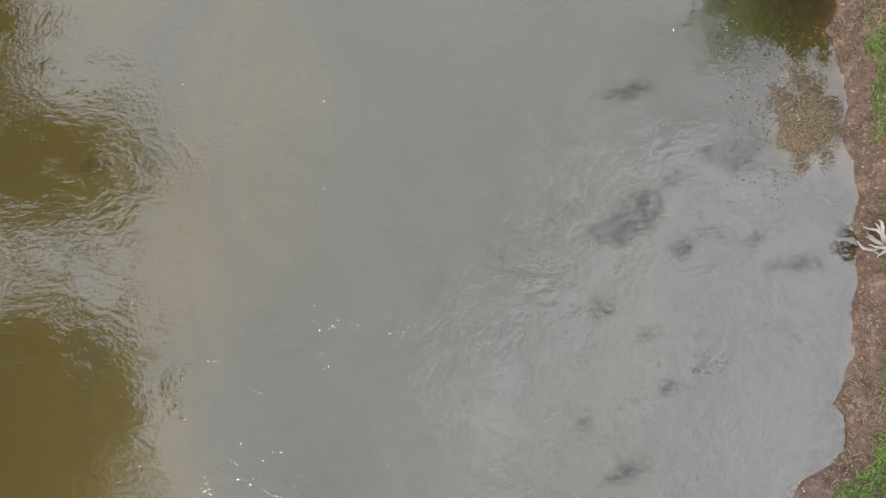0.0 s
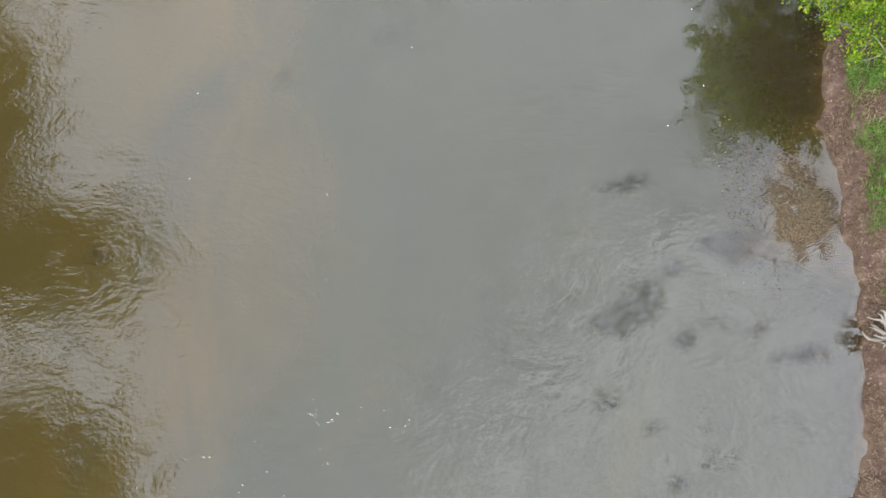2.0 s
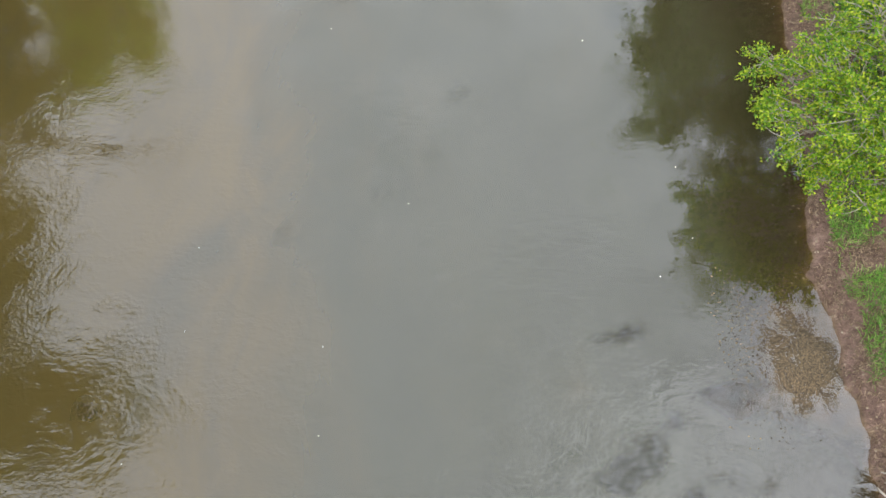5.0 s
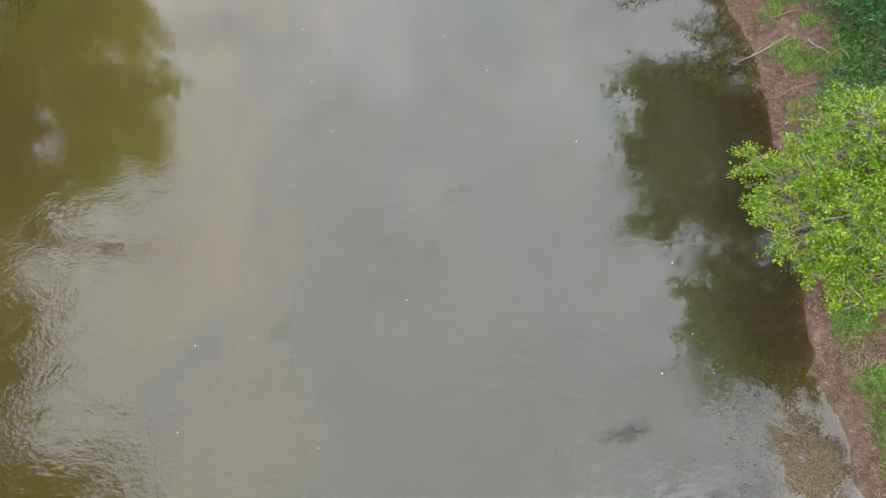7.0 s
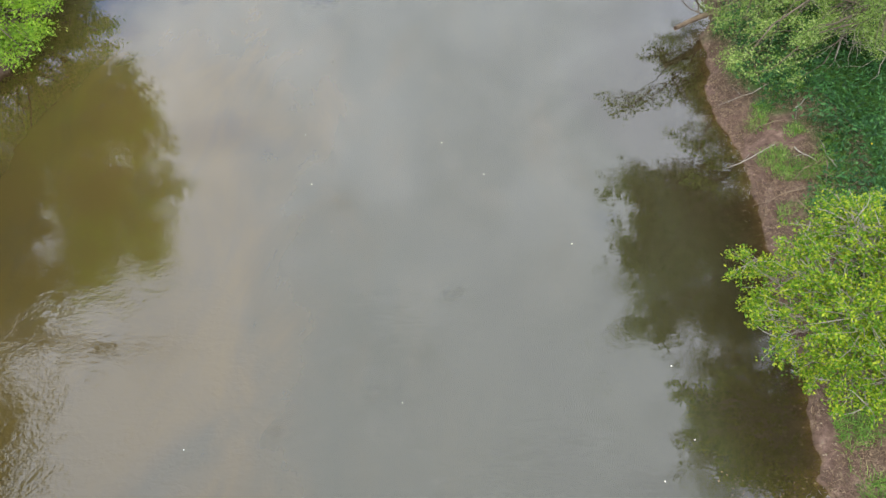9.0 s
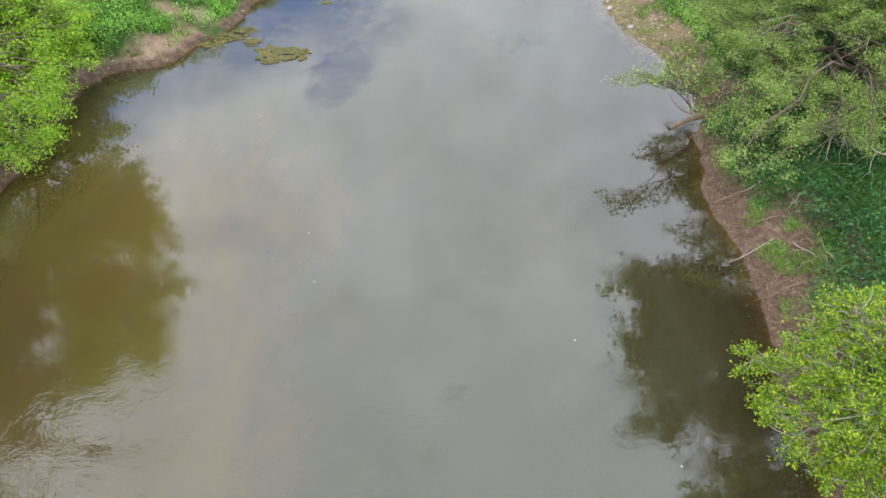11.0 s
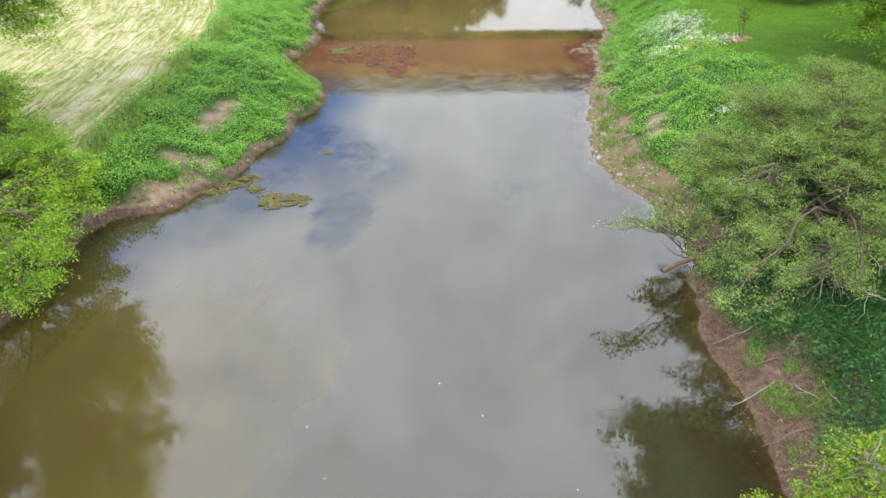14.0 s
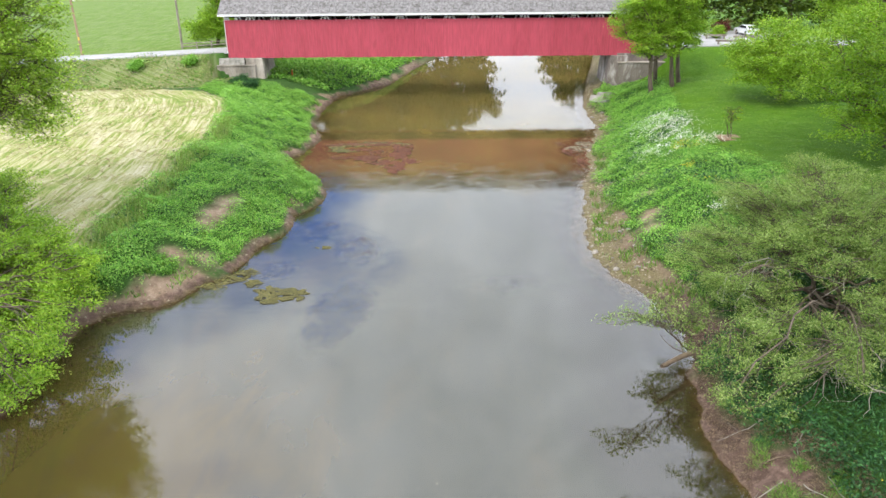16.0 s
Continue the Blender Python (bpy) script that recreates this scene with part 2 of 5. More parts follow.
def _edge(points):
    xs = np.interp(_ys, *zip(*points))
    k = np.array([1, 3, 5, 3, 1]) / 13
    return np.convolve(np.pad(xs, 2, "edge"), k, "valid")


_xr, _xl = _edge(RIGHT_EDGE), _edge(LEFT_EDGE)
_nr, _nl = 1 / np.sqrt(1 + np.gradient(_xr, _ys) ** 2), 1 / np.sqrt(1 + np.gradient(_xl, _ys) ** 2)


def banks(x, y):
    """Distances from the right and the left water's edge; positive on land."""
    wob = (vnoise(x, y, 1.3, 3) - 0.5) * 0.5 + (vnoise(x, y, 0.5, 4) - 0.5) * 0.28 + (vnoise(x, y, 0.22, 6) - 0.5) * 0.12
    dr = (x - np.interp(y, _ys, _xr)) * np.interp(y, _ys, _nr) + wob
    dl = (np.interp(y, _ys, _xl) - x) * np.interp(y, _ys, _nl) + wob
    return dr, dl


ROAD_A, ROAD_B = np.array((-27.6, 99.8)), np.array((-60.0, 95.0))


def road_offset(x, y):
    d = (ROAD_B - ROAD_A) / np.linalg.norm(ROAD_B - ROAD_A)
    s = (x - ROAD_A[0]) * d[0] + (y - ROAD_A[1]) * d[1]
    o = (x - ROAD_A[0]) * d[1] - (y - ROAD_A[1]) * d[0]
    return s, -o


def bars(x, y):
    """Shoals of gravel and weed: how far the bed is lifted."""
    lift = 0.55 * np.exp(-(((x + 9.2) / 1.9) ** 2 + ((y - 37.4) / 1.6) ** 2))
    lift += 0.85 * np.exp(-(((x - 8.7) / 1.2) ** 2 + ((y - 5.6) / 1.7) ** 2))
    lift += 0.62 * np.exp(-(((x + 7.8) / 4.2) ** 2 + ((y - 68.5) / 3.2) ** 2)) * (0.6 + 0.8 * vnoise(x, y, 1.6, 8))
    lift += 0.35 * np.exp(-(((y - 67 - 0.15 * x) / 6.0) ** 2))
    lift += 1.15 * np.clip(plants_and_spots(x, y) * 1.3, 0, 1)
    lift += 0.45 * np.exp(-(((x - 13.6) / 1.6) ** 2 + ((y - 70.0) / 1.6) ** 2))
    lift += 0.3 * smooth(64, 74, y) * smooth(118, 104, y)
    lift += 0.22 * np.exp(-(((x - np.interp(y, (36, 40, 48, 56), (10.6, 9.2, 9.2, 10.6))) / 1.5) ** 2)) * smooth(35, 38, y) * smooth(56, 50, y)
    return lift


def plants_and_spots(x, y):
    """Beds of dark water plants just under the surface, and small dark patches on the near water."""
    p = 2.4 * np.exp(-(((x + 5.7 - 0.1 * (y - 35)) / 1.3) ** 2 + ((y - 35.0) / 3.2) ** 2)) + 1.5 * np.exp(-(((x + 5.6) / 1.4) ** 2 + ((y - 44.0) / 2.6) ** 2))
    p += np.exp(-(((x + 8.4) / 1.3) ** 2 + ((y - 47.5) / 2.0) ** 2)) + 0.8 * np.exp(-(((x + 10.2) / 1.6) ** 2 + ((y - 40.8) / 1.6) ** 2)) + 0.6 * np.exp(-(((x - 3.6) / 2.2) ** 2 + ((y - 38.5) / 1.6) ** 2))
    # small dark patches on the near water, with wavy edges
    xa, ya = x + 0.5 * (vnoise(x, y, 0.8, 72) - 0.5) + 0.25 * (vnoise(x, y, 0.3, 74) - 0.5), y + 0.5 * (vnoise(x, y, 0.8, 73) - 0.5)
    for cx, cy, rx, ry, k in ((4.4, 6.3, 0.75, 0.3, 0.6), (4.8, 3.4, 0.65, 0.6, 1.5), (4.0, 2.6, 0.6, 0.28, 1.2), (5.8, 2.2, 0.4, 0.28, 1.1), (7.1, 2.5, 0.6, 0.2, 0.8), (8.6, 1.7, 0.7, 0.22, 1.0), (7.2, 4.5, 0.9, 0.3, 1.1),
                              (5.2, 4.9, 0.8, 0.3, 0.45), (3.8, 0.8, 0.3, 0.35, 0.8), (4.7, 0.1, 0.4, 0.25, 0.55), (5.4, -1.3, 0.4, 0.35, 0.7), (4.2, -3.2, 0.5, 0.35, 0.9), (3.2, -2.1, 0.25, 0.45, 0.8), (8.2, 0.2, 0.8, 0.15, 0.5),
                              (-9.4, 4.2, 0.35, 0.3, 0.7), (-6.6, 5.4, 0.45, 0.45, 0.4), (-1.6, 10.5, 0.5, 0.4, 0.5), (0.2, 14.0, 0.5, 0.3, 0.5), (-4.3, 9.3, 0.4, 0.3, 0.45)):
        p = p + 1.1 * k * np.exp(-((((xa - 0.5 * (ya - cy) - cx) / rx) ** 2 + ((ya - cy) / (ry * 1.15)) ** 2)))
    return np.clip(p * (0.3 + 1.1 * vnoise(x, y, 0.7, 71)), 0, 1)


def height(x, y):
    x, y = np.asarray(x, float), np.asarray(y, float)
    dr, dl = banks(x, y)
    far = smooth(33, 39, y)
    zr = np.interp(dr, (0, 0.25, 0.9, 2.0, 4, 8, 16), (0.0, 0.22, 0.6, 1.15, 1.7, 2.4, 3.0)) * (1 - far) \
        + np.interp(dr, (0, 1.2, 2.4, 4, 7, 12, 20), (0.0, 0.22, 0.7, 1.6, 2.9, 3.7, 4.0)) * far
    zr = zr + smooth(2, 12, dr) * np.interp(y, (30, 60, 80, 100, 300), (0.0, 0.2, 0.4, 0.6, 3.0))
    zl = np.interp(dl, (0, 0.12, 0.8, 2.5, 6, 10, 16), (0.0, 0.3, 0.55, 1.3, 2.4, 2.95, 3.1))
    s, o = road_offset(x, y)
    zl = np.maximum(zl, np.where(x < -20, 6.3 - np.maximum(0, s) * 0.03 - np.maximum(0, np.abs(o) - 3.0) * 0.55 - np.maximum(0, np.where(o > 2.9, 3.2, np.where(o > 2.0, 1.2, 0.0)) - s) * 3.5, 0))
    zl = np.where((o < 0) & (x < -24), np.maximum(zl, np.interp(-o, (0, 3, 8, 60, 300), (6.3, 6.3, 5.9, 6.2, 9)) - np.clip(s, 0, 60) * 0.03), zl)
    px, py = np.maximum(0, 31.0 - x), np.maximum(0, 96.5 - y)
    zr = np.maximum(zr, np.where(x > 16, 6.5 - np.sqrt(px * px * 3.0 + py * py) * 0.30, 0))
    zr = zr - 1.9 * np.exp(-(((x - 26.5) / 4.0) ** 2 + ((y - 94.5) / 4.0) ** 2)) * smooth(0.5, 3, dr)
    inside = np.minimum(-dr, -dl)
    inside = inside * (1 + 2.2 * smooth(4.2, 2.4, y) * smooth(2.0, 6.0, x))
    bed = -np.interp(inside, (0, 0.5, 1.6, 4.0, 8.0), (0.0, 0.22, 0.62, 1.1, 1.35)) + np.where(inside > 0, bars(x, y), 0) * smooth(0.0, 1.0, inside)
    z = np.where(dr > 0, zr, np.where(dl > 0, zl, np.minimum(bed, -0.04 * smooth(0, 0.8, inside))))
    land = np.maximum(dr, dl)
    rough = (vnoise(x, y, 0.7, 1) - 0.5) * 0.16 + (vnoise(x, y, 0.28, 7) - 0.5) * 0.09 + (vnoise(x, y, 2.4, 2) - 0.5) * 0.35 * smooth(0.8, 4, land) * (1 - smooth(14, 20, land))
    z = z + np.where(land > 0, rough * smooth(0.05, 0.6, land) * (1 - paved(x, y)), (vnoise(x, y, 0.5, 5) - 0.5) * 0.05)
    return z


def paved(x, y):
    s, o = road_offset(x, y)
    a = smooth(4.2, 3.2, np.abs(o)) * (x < -26)
    b = smooth(-0.5, 0.5, x - 31) * smooth(-0.5, 0.5, y - 97)
    return np.clip(a + b, 0, 1)


def bare(x, y):
    """Bare patches of earth within the weeds."""
    b = 1.6 * np.exp(-(((x + 15.3 - 0.1 * (y - 47)) / 0.9) ** 2 + ((y - 47.0) / 2.8) ** 2)) + np.exp(-(((x + 14.8) / 1.0) ** 2 + ((y - 40.6) / 1.0) ** 2))
    b += np.exp(-(((x + 19.0) / 0.7) ** 2 + ((y - 48.5) / 1.0) ** 2)) + np.exp(-(((x + 16.2) / 0.9) ** 2 + ((y - 40.4) / 0.7) ** 2))
    for cx, cy, r in ((14.2, 46, 0.9), (14.8, 50.5, 0.8), (15.0, 41, 1.2), (13.6, 44, 0.8), (15.5, 55, 0.7)):
        b += np.exp(-(((x - cx) / r) ** 2 + ((y - cy) / (r * 1.2)) ** 2))
    return np.clip(b * (0.25 + 1.35 * vnoise(x, y, 0.8, 81)) - 0.12, 0, 1)


def covers(x, y):
    """Shares of mud, weeds, mown hay, lawn and gravel at a place."""
    dr, dl = banks(x, y)
    n, n2 = vnoise(x, y, 1.7, 11), vnoise(x, y, 0.6, 12)
    jag = (n - 0.5) * 1.8 + (n2 - 0.5) * 0.9
    s, o = road_offset(x, y)
    mud_r = np.where(y < 30, np.interp(y, (0, 7, 11, 14, 20, 23, 26, 30), (3.4, 3.0, 2.0, 1.4, 2.0, 1.7, 0.8, 0.4)), np.interp(y, (36, 42, 48, 55, 65, 75, 100), (2.0, 3.0, 2.5, 1.6, 1.2, 1.0, 1.6)))
    weed_r = smooth(-0.4, 0.5, dr - mud_r + jag * 0.8)
    lawn = smooth(-0.5, 0.5, x - np.interp(y, (20, 45, 57, 66, 82, 90), (60, 24, 20.5, 22.5, 25.5, 26)) + jag * 0.15) * (y > 30)
    mud_l = np.interp(y, (20, 34, 36.5, 39, 44, 55, 65, 90), (0.5, 0.8, 1.4, 0.8, 0.45, 0.5, 0.6, 0.7))
    weed_l = smooth(-0.3, 0.4, dl - mud_l + jag * 1.1)
    edge = np.interp(y, (20, 38, 52, 69, 76, 82, 86.5, 89, 95), (-27, -21.0, -20.6, -21.8, -22.6, -24.4, -28.0, -36, -50))
    hay = smooth(-0.8, 0.8, edge - x + jag * 0.6) * smooth(7.6, 9.0, o + jag * 0.3) * (dl > 2)
    hay = np.maximum(hay, 0.5 * smooth(2.2, 3.2, o) * smooth(10.5, 9.0, o) * (x < -29) * (dl > 2))
    hay = np.maximum(hay, 0.22 * (o < -3) * (x < -24) * (dl > 2))
    gravel = smooth(2.6, 1.2, dr + jag * 0.5) * smooth(34, 40, y)
    weed = np.where(dr > 0, weed_r, np.where(dl > 0, weed_l, 0)) * (1 - bare(x, y))
    return weed, hay, np.where(dr > 0, lawn, 0), np.where(dr > 0, gravel, 0), edge - x


def mesh_of(name, verts, faces, mat=None, shade=False):
    me = bpy.data.meshes.new(name)
    me.from_pydata(verts, [], faces)
    if mat:
        me.materials.append(mat)
    if shade:
        me.polygons.foreach_set("use_smooth", [True] * len(me.polygons))
    me.update()
    return me


def grid_mesh(name, xs, ys, zf, keep=None):
    gx, gy = np.meshgrid(xs, ys)
    gz = zf(gx, gy)
    v = np.stack([gx, gy, gz], -1).reshape(-1, 3)
    nx, ny = len(xs), len(ys)
    i = np.arange((ny - 1) * (nx - 1))
    r, c = i // (nx - 1), i % (nx - 1)
    a = r * nx + c
    q = np.stack([a, a + 1, a + nx + 1, a + nx], 1)
    if keep is not None:
        cx, cy = v[q].mean(1)[:, 0], v[q].mean(1)[:, 1]
        q = q[keep(cx, cy)]
        used = np.unique(q)
        remap = np.full(len(v), -1)
        remap[used] = np.arange(len(used))
        v, q = v[used], remap[q]
    return quads(name, v, q, True), v


def quads(name, v, q, shade=False):
    me = bpy.data.meshes.new(name)
    me.vertices.add(len(v))
    me.vertices.foreach_set("co", np.ascontiguousarray(v, np.float32).ravel())
    me.loops.add(q.size)
    me.loops.foreach_set("vertex_index", np.ascontiguousarray(q, np.int32).ravel())
    me.polygons.add(len(q))
    me.polygons.foreach_set("loop_start", np.arange(0, q.size, q.shape[1], dtype=np.int32))
    me.polygons.foreach_set("loop_total", np.full(len(q), q.shape[1], np.int32))
    me.update(calc_edges=True)
    if shade:
        me.polygons.foreach_set("use_smooth", np.ones(len(q), bool))
    me.validate()
    return me


def attribute(me, name, values):
    a = me.attributes.new(name, "FLOAT", "POINT")
    a.data.foreach_set("value", np.ascontiguousarray(values, np.float32))


def axis(lo, hi, step, far_lo, far_hi):
    core = list(np.arange(lo, hi + step / 2, step))
    left, right, d = [], [], step
    v = lo
    while v > far_lo:
        d *= 1.25
        v -= d
        left.append(v)
    v, d = hi, step
    while v < far_hi:
        d *= 1.25
        v += d
        right.append(v)
    return np.array(left[::-1] + core + right)


# ---- ground ----
def ground_material():
    m, nt, lk = material("river_land")
    out = nt.new("ShaderNodeOutputMaterial")

    def att(n):
        a = nt.new("ShaderNodeAttribute")
        a.attribute_name = n
        return a.outputs["Fac"]
    big, mid, fine = noise_at(nt, lk, 0.25, 5), noise_at(nt, lk, 1.6, 5, 0.6), noise_at(nt, lk, 14, 4, 0.65)
    mud = ramp(nt, [(0.25, (0.043, 0.027, 0.02)), (0.42, (0.096, 0.06, 0.046)), (0.58, (0.165, 0.108, 0.083)), (0.78, (0.31, 0.235, 0.18))])
    lk.new(noise_at(nt, lk, 3.2, 8, 0.72), mud.inputs["Fac"])
    bed = ramp(nt, [(0.3, (0.045, 0.036, 0.014)), (0.5, (0.088, 0.068, 0.026)), (0.7, (0.16, 0.125, 0.05))])
    lk.new(mid, bed.inputs["Fac"])
    soil = ramp(nt, [(0.3, (0.03, 0.075, 0.014)), (0.7, (0.06, 0.13, 0.024))])
    lk.new(mid, soil.inputs["Fac"])
    lawn = ramp(nt, [(0.3, (0.05, 0.125, 0.004)), (0.7, (0.095, 0.195, 0.008))])
    lk.new(noise_at(nt, lk, 0.5, 8, 0.75), lawn.inputs["Fac"])
    gravel = ramp(nt, [(0.3, (0.10, 0.085, 0.035)), (0.5, (0.165, 0.14, 0.065)), (0.75, (0.28, 0.245, 0.16))])
    lk.new(fine, gravel.inputs["Fac"])
    # mown hay lies in rows that follow the field's edge
    gc = nt.new("ShaderNodeNewGeometry")
    sp = nt.new("ShaderNodeSeparateXYZ")
    lk.new(gc.outputs["Position"], sp.inputs[0])
    cb = nt.new("ShaderNodeCombineXYZ")
    lk.new(att("rows"), cb.inputs[0])
    yy = nt.new("ShaderNodeMath")
    yy.operation = "MULTIPLY"
    yy.inputs[1].default_value = 0.06
    lk.new(sp.outputs[1], yy.inputs[0])
    lk.new(yy.outputs[0], cb.inputs[1])
    rn = node(nt, "TexNoise", Scale=3.0, Detail=4.0, Roughness=0.6, Distortion=0.5)
    lk.new(cb.outputs[0], rn.inputs["Vector"])
    hs = nt.new("ShaderNodeMath")
    hs.operation = "MULTIPLY_ADD"
    lk.new(rn.outputs["Fac"], hs.inputs[0])
    hs.inputs[1].default_value = 0.75
    h3 = nt.new("ShaderNodeMath")
    h3.operation = "MULTIPLY"
    h3.inputs[1].default_value = 0.35
    lk.new(noise_at(nt, lk, 0.22, 6, 0.7), h3.inputs[0])
    lk.new(h3.outputs[0], hs.inputs[2])
    hay = ramp(nt, [(0.44, (0.16, 0.235, 0.04)), (0.51, (0.27, 0.30, 0.085)), (0.58, (0.40, 0.38, 0.19)), (0.68, (0.53, 0.485, 0.32))])
    lk.new(hs.outputs[0], hay.inputs["Fac"])
    col = mix(nt, lk, att("wet"), mud.outputs["Color"], bed.outputs["Color"])
    dry = ramp(nt, [(0.3, (0.2, 0.135, 0.09)), (0.5, (0.31, 0.225, 0.15)), (0.75, (0.44, 0.35, 0.25))])
    lk.new(mid, dry.inputs["Fac"])
    col = mix(nt, lk, att("dry"), col, dry.outputs["Color"])
    col = mix(nt, lk, att("plants_and_spots"), col, (0.016, 0.017, 0.008))
    col = mix(nt, lk, att("gravel"), col, gravel.outputs["Color"])
    col = mix(nt, lk, att("weed"), col, soil.outputs["Color"])
    col = mix(nt, lk, att("lawn"), col, lawn.outputs["Color"])
    col = mix(nt, lk, att("hay"), col, hay.outputs["Color"])
    g = ramp(nt, [(0.25, (0.65, 0.65, 0.65)), (0.75, (1.25, 1.25, 1.25))])
    lk.new(fine, g.inputs["Fac"])
    col = mix(nt, lk, 0.7, col, g.outputs["Color"], "MULTIPLY")
    p = node(nt, "BsdfPrincipled", Roughness=0.92)
    p.inputs["Specular IOR Level"].default_value = 0.2
    lk.new(col, p.inputs["Base Color"])
    b = node(nt, "Bump", Strength=0.6, Distance=0.08)
    lk.new(fine, b.inputs["Height"])
    lk.new(b.outputs["Normal"], p.inputs["Normal"])
    lk.new(p.outputs["BSDF"], out.inputs["Surface"])
    return m


_ax, _ay = axis(-48, 50, 0.5, -2500, 2500), axis(-6, 112, 0.5, -2500, 2500)
xs = np.concatenate([_ax[_ax < -21], np.arange(-21, -9, 0.3), np.arange(-9, 1.9, 0.8), np.arange(2, 8, 0.2), np.arange(8, 15, 0.13), np.arange(15, 24, 0.35), _ax[_ax > 24.2]])
ys = np.concatenate([_ay[_ay < -5.9], np.arange(-5.8, 24, 0.17), np.arange(24, 60, 0.3), _ay[_ay > 60.2]])
ground_me, gv = grid_mesh("ground", xs, ys, height)
weed_a, hay_a, lawn_a, gravel_a, rows_a = covers(gv[:, 0], gv[:, 1])
beyond = (road_offset(gv[:, 0], gv[:, 1])[1] < -4) & (gv[:, 0] < -24) | (gv[:, 1] > 112) | (gv[:, 0] > 50)
lawn_a = np.where(beyond & (np.maximum(*banks(gv[:, 0], gv[:, 1])) > 3), 1.0, lawn_a)
for _n, _v in (("weed", weed_a), ("hay", hay_a), ("lawn", lawn_a), ("gravel", gravel_a), ("rows", rows_a), ("wet", smooth(0.06, -0.05, gv[:, 2]) * (0.7 + 0.3 * smooth(30, 37, gv[:, 1]))), ("plants_and_spots", plants_and_spots(gv[:, 0], gv[:, 1])), ("dry", 0.85 * np.clip(np.where(gv[:, 1] > 30, bare(gv[:, 0], gv[:, 1]), 0) + 0.75 * smooth(0.15, 0.5, banks(gv[:, 0], gv[:, 1])[1]) * smooth(32, 36, gv[:, 1]) + 0.5 * smooth(0.5, 1.2, banks(gv[:, 0], gv[:, 1])[0]) * smooth(34, 40, gv[:, 1]), 0, 1))):
    attribute(ground_me, _n, _v)
ground_me.materials.append(ground_material())
tagged(new("ground", ground_me), "river banks of mud, weeds, lawn and mown hay", "ground", kind="structure")


# ---- water ----
def water_material():
    m, nt, lk = material("murky_river_water")
    out = nt.new("ShaderNodeOutputMaterial")
    # olive by the gravel bank, grey-green in the channel, yellow with silt towards the other bank
    big = noise_at(nt, lk, 0.3, 6, 0.6, (1.2, 0.5, 1), distort=0.6)
    side = nt.new("ShaderNodeAttribute")
    side.attribute_name = "silt"
    sm = nt.new("ShaderNodeMath")
    sm.operation = "MULTIPLY_ADD"
    lk.new(big, sm.inputs[0])
    sm.inputs[1].default_value = 0.8
    lk.new(side.outputs["Fac"], sm.inputs[2])
    murk = ramp(nt, [(0.26, (0.036, 0.029, 0.013)), (0.48, (0.050, 0.049, 0.025)), (0.66, (0.054, 0.052, 0.026)), (0.84, (0.084, 0.063, 0.025)), (1.0, (0.104, 0.073, 0.020))])
    murk.color_ramp.interpolation = "B_SPLINE"
    lk.new(sm.outputs[0], murk.inputs["Fac"])
    dif = node(nt, "BsdfDiffuse", Roughness=0.3)
    gold = nt.new("ShaderNodeAttribute")
    gold.attribute_name = "gold"
    lk.new(mix(nt, lk, gold.outputs["Fac"], murk.outputs["Color"], (0.150, 0.112, 0.034)), dif.inputs["Color"])
    clear = nt.new("ShaderNodeBsdfTransparent")
    clear.inputs["Color"].default_value = (0.86, 0.80, 0.66, 1)
    a = nt.new("ShaderNodeAttribute")
    a.attribute_name = "murk"
    body = nt.new("ShaderNodeMixShader")
    lk.new(a.outputs["Fac"], body.inputs["Fac"])
    lk.new(clear.outputs["BSDF"], body.inputs[1])
    lk.new(dif.outputs["BSDF"], body.inputs[2])
    # patches of small ripples on an otherwise slow, smooth surface
    rip = noise_at(nt, lk, 6.5, 3, 0.55, (1.0, 1.35, 1), distort=0.35)
    swell = noise_at(nt, lk, 1.5, 3, 0.5, (0.7, 1.5, 1), distort=0.8)
    where = noise_at(nt, lk, 0.75, 4, 0.6, distort=0.5)
    wr = ramp(nt, [(0.38, (0.05, 0.05, 0.05)), (0.50, (0.28, 0.28, 0.28)), (0.64, (0.8, 0.8, 0.8))])
    lk.new(where, wr.inputs["Fac"])
    ra = nt.new("ShaderNodeAttribute")
    ra.attribute_name = "ripples"
    rm = nt.new("ShaderNodeMath")
    rm.operation = "MULTIPLY"
    lk.new(wr.outputs["Color"], rm.inputs[0])
    lk.new(ra.outputs["Fac"], rm.inputs[1])
    h = nt.new("ShaderNodeMath")
    h.operation = "MULTIPLY"
    lk.new(rip, h.inputs[0])
    lk.new(rm.outputs[0], h.inputs[1])
    h2 = nt.new("ShaderNodeMath")
    h2.operation = "MULTIPLY_ADD"
    wa = nt.new("ShaderNodeAttribute")
    wa.attribute_name = "waves"
    wm = nt.new("ShaderNodeMath")
    wm.operation = "MULTIPLY"
    lk.new(swell, wm.inputs[0])
    lk.new(wa.outputs["Fac"], wm.inputs[1])
    lk.new(wm.outputs[0], h2.inputs[0])
    h2.inputs[1].default_value = 1.7
    lk.new(h.outputs[0], h2.inputs[2])
    b = node(nt, "Bump", Strength=0.6, Distance=0.05)
    lk.new(h2.outputs[0], b.inputs["Height"])
    # gloss rises towards grazing view
    lw = node(nt, "LayerWeight", Blend=0.5)
    lk.new(b.outputs["Normal"], lw.inputs["Normal"])
    pw = nt.new("ShaderNodeMath")
    pw.operation = "POWER"
    lk.new(lw.outputs["Facing"], pw.inputs[0])
    pw.inputs[1].default_value = 5.0
    fr = nt.new("ShaderNodeMath")
    fr.operation = "MULTIPLY_ADD"
    lk.new(pw.outputs[0], fr.inputs[0])
